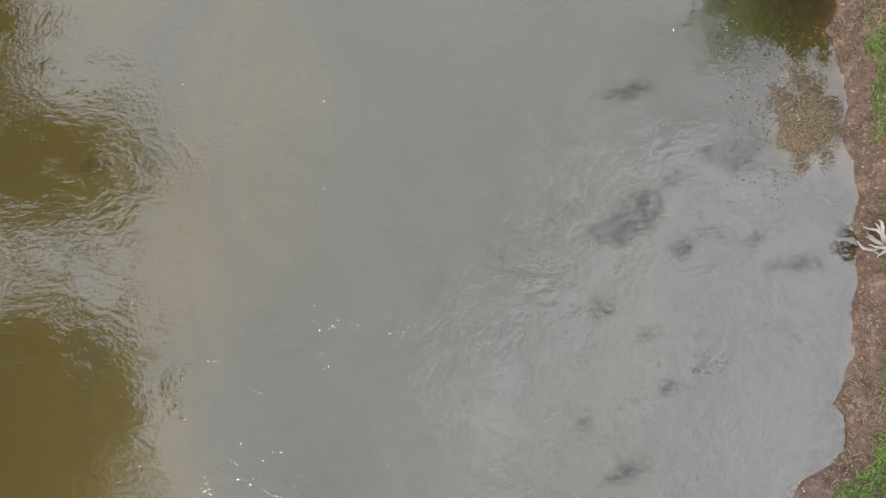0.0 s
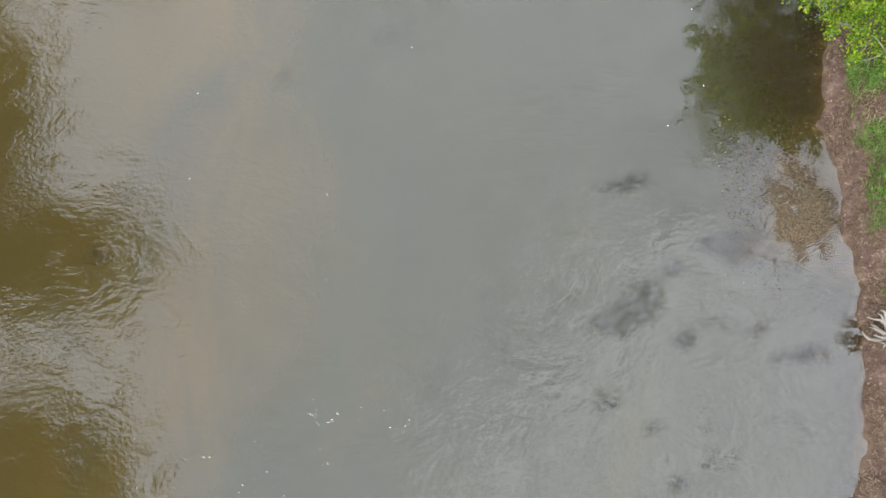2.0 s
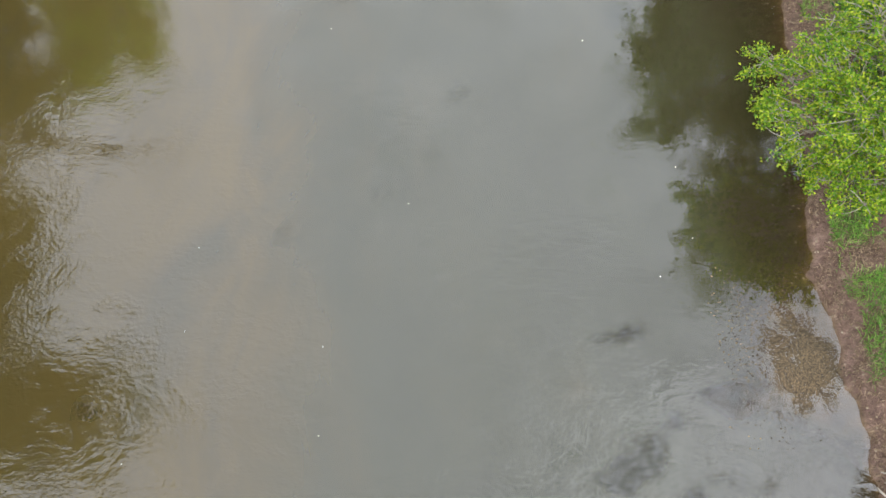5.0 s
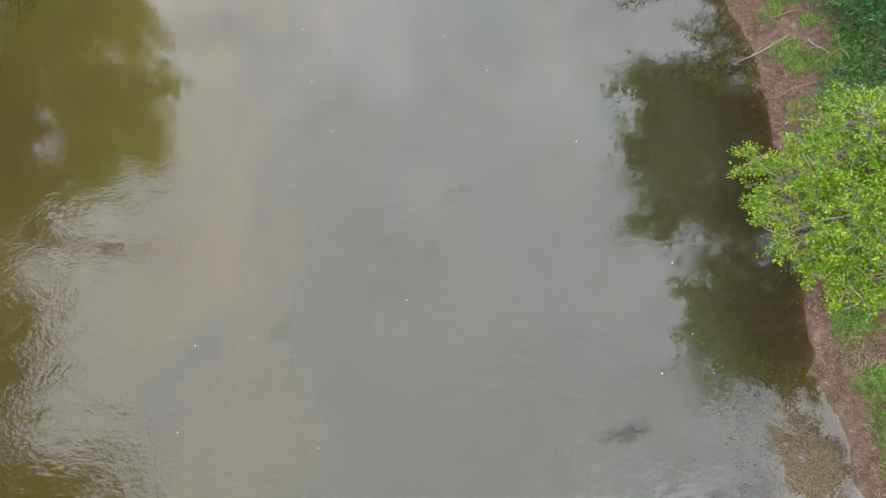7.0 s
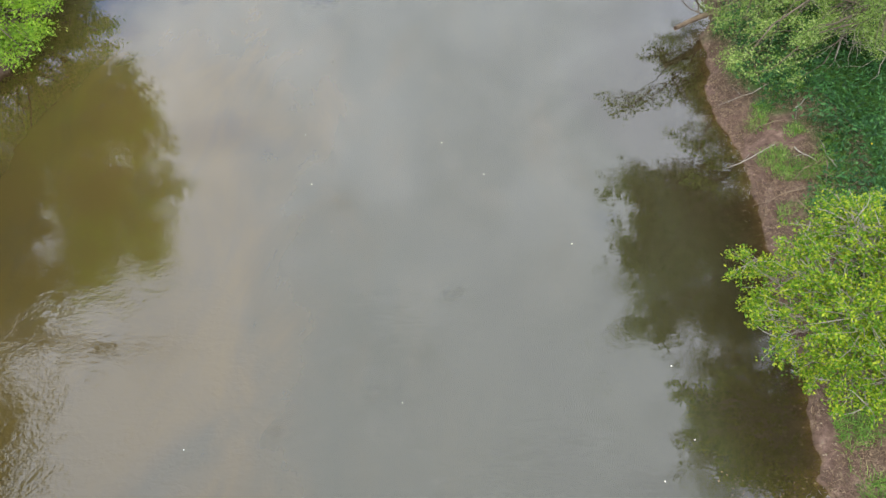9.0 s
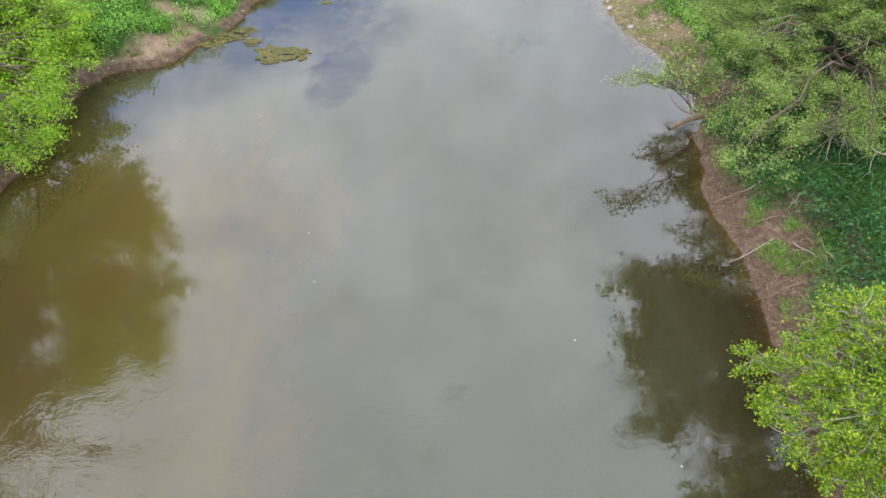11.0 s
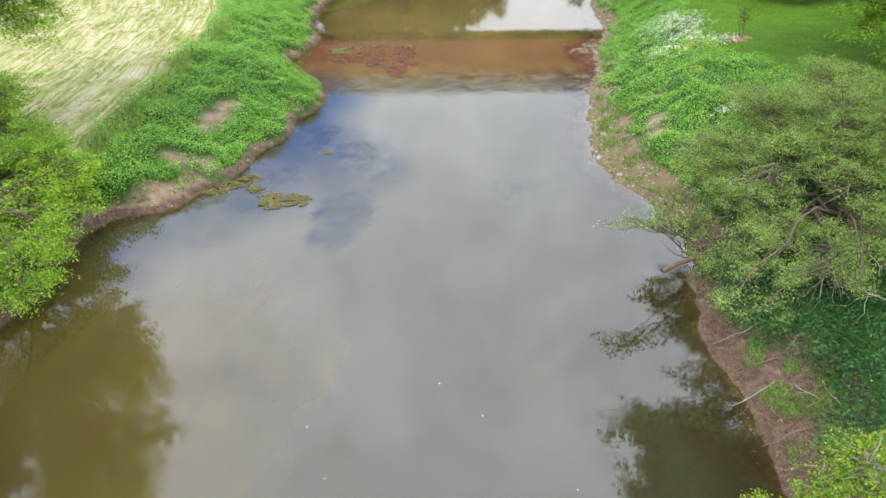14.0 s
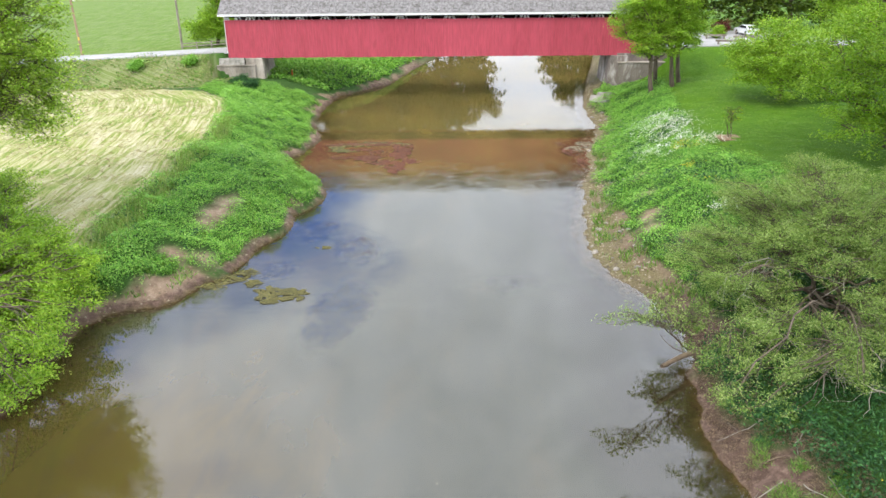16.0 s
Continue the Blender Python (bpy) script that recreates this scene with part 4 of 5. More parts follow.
# the willow's outermost sprig over the water
tree("thin leafy sprig growing from a fallen willow limb", (11.6, 29.4, 0.9),
     [(-1.5, 0.9, 1.2, 1.1, 0.9, 0.5), (-0.7, 0.2, 0.9, 0.8, 0.8, 0.5), (-0.8, 2.0, 1.6, 1.0, 0.9, 0.6), (-3.3, -1.5, 2.5, 1.0, 0.9, 0.5), (-4.3, -1.2, 2.3, 0.6, 0.6, 0.4), (-2.2, -1.1, 2.4, 0.8, 0.8, 0.5), (-0.5, -0.7, 2.1, 1.3, 1.1, 0.8)], 190, 15, (0.14, 0.05), 0.16, WILLOW, 22, 0.05, 2, BARK, BARK, name="willow_sprig", category="branch")
# left bank
tree("bright green maple on the bank overhanging the water", on_ground(-24.3, 33.4),
     [(2.9, 2.5, 0.4, 2.6, 2.8, 1.2), (3.0, -1.0, -0.0, 2.6, 2.6, 1.2), (-0.5, 2.9, 1.5, 3.5, 3.5, 1.7), (-3.0, 6.6, 1.9, 3.2, 3.2, 1.8), (4.4, 3.0, -0.0, 1.7, 1.6, 0.7), (2.1, -5.0, 0.6, 2.8, 2.8, 1.4), (-3.5, -0.5, 1.7, 3.2, 3.2, 1.8), (-4.6, 7.2, 2.0, 2.8, 3.2, 1.8), (1.4, -7.6, 0.7, 2.8, 2.6, 1.5), (3.7, -2.3, -0.3, 1.8, 2.6, 0.9), (3.5, 0.9, -0.2, 1.8, 2.3, 0.9), (3.2, -5.9, -0.1, 2.1, 2.6, 1.1), (3.7, -1.8, -0.3, 1.8, 2.2, 1.0), (3.7, -5.2, -0.3, 1.8, 2.2, 1.0), (3.0, -8.1, -0.2, 2.0, 2.4, 1.1), (-2.8, 9.3, 3.1, 2.8, 2.8, 1.5), (-2.6, -5.0, 2.1, 3.0, 3.0, 1.9), (1.7, 4.8, 1.2, 1.9, 1.9, 1.0), (4.9, 1.0, -0.4, 1.6, 2.0, 0.8), (5.4, -3.1, -0.8, 1.5, 1.8, 0.8), (5.5, -6.8, -0.9, 1.5, 1.7, 0.8), (3.5, -0.8, 0.7, 2.1, 2.5, 1.0), (5.8, -5.0, -1.3, 1.1, 1.4, 0.6), (7.3, -5.7, -0.1, 1.3, 1.3, 0.7), (6.9, -8.0, -0.5, 1.2, 1.2, 0.6), (6.4, -2.1, 0.2, 1.4, 1.4, 0.7), (6.2, -4.5, 0.4, 1.5, 1.5, 0.8), (6.4, -9.2, -0.3, 1.3, 1.3, 0.7), (5.3, 0.5, 0.6, 1.4, 1.4, 0.7), (6.2, -7.0, 0.4, 1.5, 1.5, 0.8), (7.1, -6.7, -0.6, 1.0, 1.0, 0.5), (1.6, 4.3, 2.2, 1.7, 1.7, 0.8), (4.6, 1.6, 1.6, 1.4, 1.4, 0.7), (-0.7, 6.1, 2.6, 1.8, 1.8, 0.9), (2.5, 1.0, 2.2, 1.7, 1.7, 0.8), (3.1, 3.0, 2.0, 1.5, 1.5, 0.8), (5.7, 1.0, 1.2, 1.1, 1.1, 0.6)],
     1150, 120, (0.125, 0.08), 0.28, SPRING, 31, 0.22, 3, BARK, BARK, outer=0.5)
tree("tall green tree with long leafy limbs at the field's edge", on_ground(-29.5, 41.5),
     [(7.0, -1.4, 6.2, 2.5, 2.4, 1.5), (2.6, -1.6, 8.2, 1.7, 1.8, 1.0), (7.6, -1.4, 9.4, 2.8, 2.6, 1.8), (4.6, -1.2, 9.6, 2.8, 2.6, 1.8), (7.4, -1.4, 13.0, 2.9, 2.8, 2.2), (6.8, -1.5, 17.4, 2.9, 2.8, 2.2),
      (7.8, -1.2, 7.6, 2.0, 2.0, 1.4), (5.6, -2.0, 7.8, 2.4, 2.0, 1.4), (7.9, -1.6, 10.6, 2.2, 2.2, 1.6), (5.4, -2.2, 11.0, 2.4, 2.2, 1.6), (5.6, -1.5, 21.6, 2.6, 2.8, 2.2), (4.2, -1.5, 25.4, 2.4, 2.6, 2.0), (1.5, -0.6, 13.0, 3.8, 3.6, 3.6), (1.5, -0.6, 20.0, 4.2, 4.0, 4.0), (-0.5, -0.8, 26.0, 3.8, 3.8, 3.2), (-4.5, -0.8, 29.5, 3.4, 3.4, 3.0), (-3.5, 0.0, 17.0, 4.4, 4.4, 4.4)],
     2100, 58, (0.17, 0.10), 0.32, FIELDTREE, 41, 0.32, 1, outer=0.5)
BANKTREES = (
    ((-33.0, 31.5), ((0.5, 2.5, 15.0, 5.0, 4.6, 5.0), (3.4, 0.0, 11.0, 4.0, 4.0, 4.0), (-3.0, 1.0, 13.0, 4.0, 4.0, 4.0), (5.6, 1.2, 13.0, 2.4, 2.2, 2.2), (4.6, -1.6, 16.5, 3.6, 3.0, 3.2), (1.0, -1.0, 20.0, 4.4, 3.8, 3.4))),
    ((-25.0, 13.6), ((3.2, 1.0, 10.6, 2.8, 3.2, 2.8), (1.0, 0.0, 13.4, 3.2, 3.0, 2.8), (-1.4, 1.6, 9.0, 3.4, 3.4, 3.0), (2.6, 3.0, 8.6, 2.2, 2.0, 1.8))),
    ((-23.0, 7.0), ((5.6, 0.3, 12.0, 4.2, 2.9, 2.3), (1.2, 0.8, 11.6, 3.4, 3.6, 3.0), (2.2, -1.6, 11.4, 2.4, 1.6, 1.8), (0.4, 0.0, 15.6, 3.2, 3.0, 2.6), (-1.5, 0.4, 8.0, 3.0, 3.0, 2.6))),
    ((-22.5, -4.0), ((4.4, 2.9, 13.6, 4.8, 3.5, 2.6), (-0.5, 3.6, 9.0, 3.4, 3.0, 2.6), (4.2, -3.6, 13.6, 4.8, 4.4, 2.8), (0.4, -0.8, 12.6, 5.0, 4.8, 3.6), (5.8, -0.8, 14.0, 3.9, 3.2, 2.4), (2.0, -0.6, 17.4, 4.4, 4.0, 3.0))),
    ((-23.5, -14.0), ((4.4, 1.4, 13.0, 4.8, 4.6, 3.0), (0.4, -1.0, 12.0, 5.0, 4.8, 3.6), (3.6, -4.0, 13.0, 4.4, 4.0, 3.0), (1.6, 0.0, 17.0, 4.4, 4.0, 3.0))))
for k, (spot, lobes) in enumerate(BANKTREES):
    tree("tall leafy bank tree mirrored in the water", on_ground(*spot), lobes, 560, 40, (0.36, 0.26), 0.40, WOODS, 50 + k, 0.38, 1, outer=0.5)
# a bare leaning tree, seen only in the water
root = thing("bare_tree", "bare leaning dead tree on the bank", "tree", on_ground(-24.5, 17.4))
rng = np.random.default_rng(5)
tb = Tubes()
main = bend((0, 0, -0.3), (4.2, 0.9, 6.3), 7, 0.02, rng)
tb.add(main, 0.30, 0.2, 9)
limb = bend(main[-1], (12.2, 0.5, 7.2), 8, 0.02, rng)
tb.add(limb, 0.30, 0.07, 7)
tb.add(bend(main[-2], (7.4, -1.4, 7.4), 6, 0.03, rng), 0.13, 0.03, 7)
for k in range(16):
    q = limb[int(rng.integers(0, 8))]
    tb.add(bend(q, q + np.array((rng.uniform(0.3, 2.4), rng.normal(0, 1.0), rng.uniform(-0.6, 1.2))), 6, 0.05, rng), 0.06, 0.012, 5)
part("trunk", tb.mesh("trunk", BARK), root)
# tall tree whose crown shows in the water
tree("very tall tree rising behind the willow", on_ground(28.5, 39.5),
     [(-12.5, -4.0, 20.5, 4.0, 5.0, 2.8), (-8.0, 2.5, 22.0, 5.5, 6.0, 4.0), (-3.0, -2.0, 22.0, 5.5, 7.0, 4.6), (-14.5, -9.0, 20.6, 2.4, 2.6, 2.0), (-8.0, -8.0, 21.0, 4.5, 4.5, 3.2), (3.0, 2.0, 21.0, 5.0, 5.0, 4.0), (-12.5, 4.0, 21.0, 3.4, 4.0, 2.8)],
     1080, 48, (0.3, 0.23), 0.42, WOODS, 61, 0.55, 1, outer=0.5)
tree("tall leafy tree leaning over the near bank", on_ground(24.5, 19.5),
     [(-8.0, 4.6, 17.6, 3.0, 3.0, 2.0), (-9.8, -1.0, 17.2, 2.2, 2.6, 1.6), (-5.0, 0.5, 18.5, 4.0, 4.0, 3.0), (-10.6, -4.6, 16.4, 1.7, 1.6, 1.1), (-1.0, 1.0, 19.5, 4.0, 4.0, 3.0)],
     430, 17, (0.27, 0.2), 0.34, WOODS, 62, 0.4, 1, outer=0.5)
# lawn trees
LOW = ([], [(-4.6, -3.0, 2.8, 2.8, 2.4, 1.7), (-1.2, -4.2, 2.4, 3.2, 2.4, 1.7), (2.8, -4.2, 2.6, 3.2, 2.4, 1.8), (-6.2, -0.6, 4.6, 2.2, 2.2, 1.5), (-6.2, -4.4, 2.6, 2.2, 2.0, 1.5), (-3.6, -5.8, 1.9, 2.4, 1.8, 1.3), (0.2, -6.0, 1.8, 2.6, 1.8, 1.3)], [], [], [])
for k, (bx, by, r, hh) in enumerate(((33.6, 72.5, 5.2, 6.0), (33.9, 54.0, 7.0, 9.8), (45.0, 71.0, 6.0, 11.0), (36.5, 46.5, 4.2, 7.2), (48.5, 86.0, 6.0, 12.0))):
    tree("broad bright green tree on the lawn", on_ground(bx, by),
         [(0, 0, hh * 0.72, r, r, r * 0.55), (-r * 0.55, -r * 0.2, hh * 0.5, r * 0.62, r * 0.6, r * 0.4), (r * 0.5, -r * 0.4, hh * 0.55, r * 0.6, r * 0.6, r * 0.45),
          (0, r * 0.4, hh * 0.95, r * 0.7, r * 0.7, r * 0.45), (-r * 0.3, -r * 0.7, hh * 0.4, r * 0.5, r * 0.45, r * 0.35), (-r * 0.6, r * 0.3, hh * 0.75, r * 0.5, r * 0.5, r * 0.35)] + LOW[k],
         430, 110, (0.19, 0.125), 0.42, SPRING, 70 + k, 0.26, 1, outer=0.45)
# slender trees at the bridge end
for k, (bx, by, hh) in enumerate(((23.9, 82.6, 9.0), (25.2, 86.2, 10.0), (26.6, 84.2, 8.8), (28.2, 87.0, 9.6))):
    tree("slender green tree beside the bridge end", on_ground(bx, by),
         [(-0.6, 0, hh * 0.82, 2.8, 2.2, 1.9), (-1.0, -0.6, hh * 0.6, 1.6, 1.4, 0.9), (-2.8, 0.3, hh * 0.74, 2.4, 1.8, 1.4), (1.6, -0.2, hh * 0.72, 2.0, 1.8, 1.4), (-1.9, -0.8, hh * 0.55, 1.6, 1.3, 0.9), (0.9, -0.9, hh * 0.52, 1.5, 1.2, 0.9), (0.4, 0.4, hh * 1.2, 3.0, 2.4, 2.2), (-2.6, 0.4, hh * 1.1, 2.4, 2.0, 1.6), (-4.0, 0.2, hh * 0.92, 1.8, 1.6, 1.2)],
         260, 110, (0.17, 0.115), 0.36, SPRING, 80 + k, 0.24, 1, outer=0.5, clear=True)
# bare-stemmed young shrub in a ring of mulch
tree("thin young shrub with few leaves in a mulch ring", on_ground(23.6, 58.4),
     [(0, 0, 1.9, 0.9, 0.9, 0.8), (-0.4, 0.2, 2.4, 0.6, 0.6, 0.5), (0.5, 0, 2.5, 0.5, 0.5, 0.5)], 60, 5, (0.15, 0.1), 0.15, MAPLE, 90, 0.05, 4, BARK, BARK, name="shrub", category="shrub")
tree("dense green bush beside the road", on_ground(-33.0, 110.0),
     [(0, 0, 3.0, 3.6, 3.4, 2.6), (2.5, 1, 5.2, 3.0, 3.0, 3.0), (-2.2, 0, 2.4, 2.4, 2.4, 1.8), (0.5, 1, 7.5, 3.0, 3.0, 2.5)], 300, 100, (0.24, 0.16), 0.5, SPRING, 95, 0.2, 3, name="bush", category="bush")
# low bushes by the parking place and on the embankment
for k, (bx, by, r, mat, lab) in enumerate(((39.6, 107.5, 1.2, SPRING, "rounded pale green bush beside the parking place"), (42.3, 113.5, 1.4, WINE, "dark wine-red bush beside the parking place"),
                                           (48.5, 117.5, 1.8, WOODS, "dark green bush behind the parked car"), (-38.5, 92.8, 0.9, WEED, "small green bush on the embankment"), (-32.0, 94.2, 0.8, WEED, "small green bush on the embankment"),
                                           (-25.2, 91.5, 1.0, DARKWEED, "dark green bush at the foot of the abutment"), (-23.4, 90.0, 0.9, DARKWEED, "dark green bush at the foot of the abutment"))):
    tree(lab, on_ground(bx, by), [(0, 0, r * 0.7, r, r, r * 0.7), (r * 0.4, 0.2, r * 1.1, r * 0.6, r * 0.6, r * 0.5)], 60, 60, (0.16, 0.11), 0.25, mat, 140 + k, 0.06, 3, name="bush", category="bush")
# far trees that close the view
FAR = [(36 + k * 6.5, 121 + 2 * math.sin(k * 2.1), 1.0) for k in range(10)] + [(-90 - k * 24, 150, 1.2) for k in range(4)] \
    + [(-38, 150, 1.0), (-29, 143, 1.05), (-20.5, 139, 1.0), (-12.5, 141, 1.1), (-4.5, 146, 1.0), (2.0, 153, 1.05), (7.5, 158, 0.95), (30, 150, 0.7), (-16, 150, 1.1), (-8.5, 154, 1.1), (-1, 160, 1.1), (26, 158, 0.9)]
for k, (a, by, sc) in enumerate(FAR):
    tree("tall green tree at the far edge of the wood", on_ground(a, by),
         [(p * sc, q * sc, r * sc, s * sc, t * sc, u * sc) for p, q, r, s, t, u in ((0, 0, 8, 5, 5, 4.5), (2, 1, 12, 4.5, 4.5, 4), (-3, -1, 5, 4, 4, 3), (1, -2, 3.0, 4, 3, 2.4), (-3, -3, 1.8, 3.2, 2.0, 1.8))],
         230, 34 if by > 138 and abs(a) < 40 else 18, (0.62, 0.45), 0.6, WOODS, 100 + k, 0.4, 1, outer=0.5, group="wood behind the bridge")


DRYLEAF = leaf_material("dead_leaves", (0.06, 0.038, 0.026), (0.155, 0.105, 0.07), (0.38, 0.285, 0.195), 0.1)


# ---- low growth ----
def scatter(area, mask, density, seed):
    """Random places in a rectangle, kept with the chance that mask gives."""
    rng = np.random.default_rng(seed)
    x0, x1, y0, y1 = area
    n = int((x1 - x0) * (y1 - y0) * density)
    x, y = rng.uniform(x0, x1, n), rng.uniform(y0, y1, n)
    k = rng.uniform(0, 1, n) < mask(x, y)
    return x[k], y[k], rng


def weeds(name, label, area, mask, density, tall, leaf, mat, seed, category="weeds", flat=0.5):
    x, y, rng = scatter(area, mask, density, seed)
    clump = 0.15 + 1.5 * vnoise(x, y, 1.2, seed) ** 1.4 * (0.35 + vnoise(x, y, 4.0, seed + 1)) + 0.25 * vnoise(x, y, 0.5, seed + 2)
    z = height(x, y) + tall * clump * rng.uniform(0.1, 1.0, len(x)) ** 0.7
    c = np.stack([x, y, z], 1)
    return tagged(new(name, leaf_cloud(name, c, leaf[0], leaf[1], mat, rng, flat)), label, category, kind="stuff")


def blades(name, label, x, y, rng, tall, width, lean, mat, category="grass"):
    """Upright tapering grass blades at the given places."""
    n = len(x)
    z = height(x, y) - 0.02
    c = np.stack([x, y, z], 1)
    a = rng.uniform(0, 2 * np.pi, n)
    side = np.stack([np.cos(a), np.sin(a), np.zeros(n)], 1)
    h = tall * rng.uniform(0.5, 1.2, (n, 1))
    off = rng.normal(0, lean, (n, 3)) * h
    off[:, 2] = 0
    up = np.array((0, 0, 1.0))
    v = np.stack([c - side * width, c + side * width, c + off * 0.45 + up * h * 0.6 + side * width * 0.8, c + off * 0.45 + up * h * 0.6 - side * width * 0.8,
                  c + off + up * h * 0.92 + side * width * 0.1, c + off + up * h * 0.92 - side * width * 0.1], 1).reshape(-1, 3)
    i = np.arange(n)[:, None] * 6
    q = np.concatenate([i + (0, 1, 2, 3), i + (3, 2, 4, 5)])
    me = quads(name, v, q)
    me.materials.append(mat)
    return tagged(new(name, me), label, category, kind="stuff")


def m_left(x, y):
    w, h, l, g, e = covers(x, y)
    s, o = road_offset(x, y)
    return np.where(banks(x, y)[1] > 0.2, w * (1 - h) * (1 - bare(x, y)) * (o > 8), 0)


def m_right(x, y):
    w, h, l, g, e = covers(x, y)
    return np.where(banks(x, y)[0] > 0.3, w * (1 - l) * (1 - bare(x, y)), 0)


weeds("weeds", "dense bright green weeds covering the river bank", (-29, -9, 30, 96), m_left, 320, 0.8, (0.13, 0.062), WEED, 201, flat=1.1)
weeds("weeds", "dense bright green weeds on the far bank under the bridge", (-26, 4, 98, 140), lambda x, y: np.where((banks(x, y)[1] > 1.0) & (x > -25), 1.0, 0), 40, 0.9, (0.36, 0.2), WEED, 202)
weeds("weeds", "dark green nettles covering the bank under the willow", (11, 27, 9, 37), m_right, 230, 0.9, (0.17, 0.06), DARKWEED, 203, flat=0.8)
weeds("weeds", "mixed green weeds on the sloping bank", (11, 28, 37, 96), m_right, 260, 0.7, (0.135, 0.066), WEED, 204, flat=1.1)
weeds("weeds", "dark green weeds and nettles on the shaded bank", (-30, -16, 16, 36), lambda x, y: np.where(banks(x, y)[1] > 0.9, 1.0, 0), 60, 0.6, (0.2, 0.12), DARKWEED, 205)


weeds("weeds", "green weeds on the bank beside the abutment", (19, 30, 94, 120), lambda x, y: np.where((banks(x, y)[0] > 2.2) & (x < np.where(y < 106, 22.2, 40)), 0.9, 0), 60, 0.5, (0.3, 0.16), WEED, 216)


x_, y_, r_ = scatter((19, 44, 46, 96), lambda x, y: covers(x, y)[2] * (0.35 + 0.65 * vnoise(x, y, 1.3, 46)), 55, 218)
blades("lawn_grass", "short mown grass of the riverside lawn", x_, y_, r_, 0.09, 0.022, 0.7, GRASS)
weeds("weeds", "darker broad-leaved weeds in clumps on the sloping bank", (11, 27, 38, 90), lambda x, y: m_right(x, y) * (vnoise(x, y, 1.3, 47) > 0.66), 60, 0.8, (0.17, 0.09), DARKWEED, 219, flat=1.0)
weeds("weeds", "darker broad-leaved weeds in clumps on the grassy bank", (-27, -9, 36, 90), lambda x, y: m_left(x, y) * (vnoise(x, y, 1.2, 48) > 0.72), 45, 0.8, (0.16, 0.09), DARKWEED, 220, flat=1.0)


def m_slope(x, y):
    s, o = road_offset(x, y)
    return ((o > 2.8) & (o < 10.5) & (x < -25)) * (vnoise(x, y, 2.2, 33) * 1.2)


weeds("weeds", "scrubby yellow-green weeds on the road embankment", (-70, -24, 84, 98), m_slope, 34, 0.45, (0.24, 0.12), GRASS, 206)
weeds("dry_grass", "dry straw-coloured stalks on the road embankment", (-70, -24, 84, 98), m_slope, 30, 0.35, (0.3, 0.05), STRAW, 207, "grass")
x_, y_, r_ = scatter((-24, -19, 38, 72), lambda x, y: np.clip(1 - np.abs(covers(x, y)[4] + 0.9) / 1.1, 0, 1) * (banks(x, y)[1] > 3), 90, 208)
blades("tall_grass", "tall pale seeding grass along the hay field", x_, y_, r_, 0.85, 0.025, 0.25, SEEDGRASS)
x_, y_, r_ = scatter((-62, -20, 36, 92), lambda x, y: covers(x, y)[1] * (vnoise(x, y, 1.5, 44) > 0.35) * 0.8, 14, 209)
c_ = np.stack([x_, y_, height(x_, y_) + r_.uniform(0.02, 0.12, len(x_))], 1)
tagged(new("cut_hay", leaf_cloud("cut_hay", c_, 0.4, 0.06, STRAW, r_, 1.6)), "loose cut hay lying in rows on the field", "hay", kind="stuff")


def m_mudgrass(x, y):
    dr, dl = banks(x, y)
    d = np.maximum(dr, dl)
    return ((d > 0.5) & (d < 3.2)) * np.clip((vnoise(x, y, 0.9, 51) - 0.48 + 0.07 * smooth(13, 9, y) - 0.2 * smooth(13, 16, y) * smooth(32, 29, y) + 0.22 * smooth(10, 4, y) * smooth(0.6, 1.4, d)) * 6, 0, 1) * (1 - bare(x, y))


x_, y_, r_ = scatter((9, 16, -6, 34), m_mudgrass, 800, 210)
blades("grass", "patchy tufts of green grass on the mud bank", x_, y_, r_, 0.2, 0.010, 0.8, GRASS)
x_, y_, r_ = scatter((9, 16, -6, 34), lambda x, y: ((banks(x, y)[0] > 0.05) & (banks(x, y)[0] < 3.4)) * np.clip((vnoise(x, y, 0.7, 57) - 0.2) * 3, 0, 1), 900, 211)
c_ = np.stack([x_, y_, height(x_, y_) + r_.uniform(0.005, 0.05, len(x_))], 1)
tagged(new("litter", leaf_cloud("litter", c_, 0.17, 0.013, DRYLEAF, r_, 1.4)), "dry stalks and leaf litter on the mud", "litter", kind="stuff")
x_, y_, r_ = scatter((9, 20, 34, 80), m_mudgrass, 90, 215)
blades("grass", "tufts of green grass on the gravel shore", x_, y_, r_, 0.35, 0.02, 0.45, GRASS)
x_, y_, r_ = scatter((-22, -8, 30, 92), m_mudgrass, 80, 212)
blades("grass", "tufts of green grass along the water's edge", x_, y_, r_, 0.35, 0.025, 0.45, GRASS)


def patches(spots, seed):
    def f(x, y):
        m = np.zeros_like(x)
        for cx, cy, rx, ry, a in spots:
            m = np.maximum(m, a * np.exp(-(((x - cx) / rx) ** 2 + ((y - cy) / ry) ** 2)))
        return m * np.clip((vnoise(x, y, 0.5, seed) - 0.25) * 2.4, 0, 1)
    return f


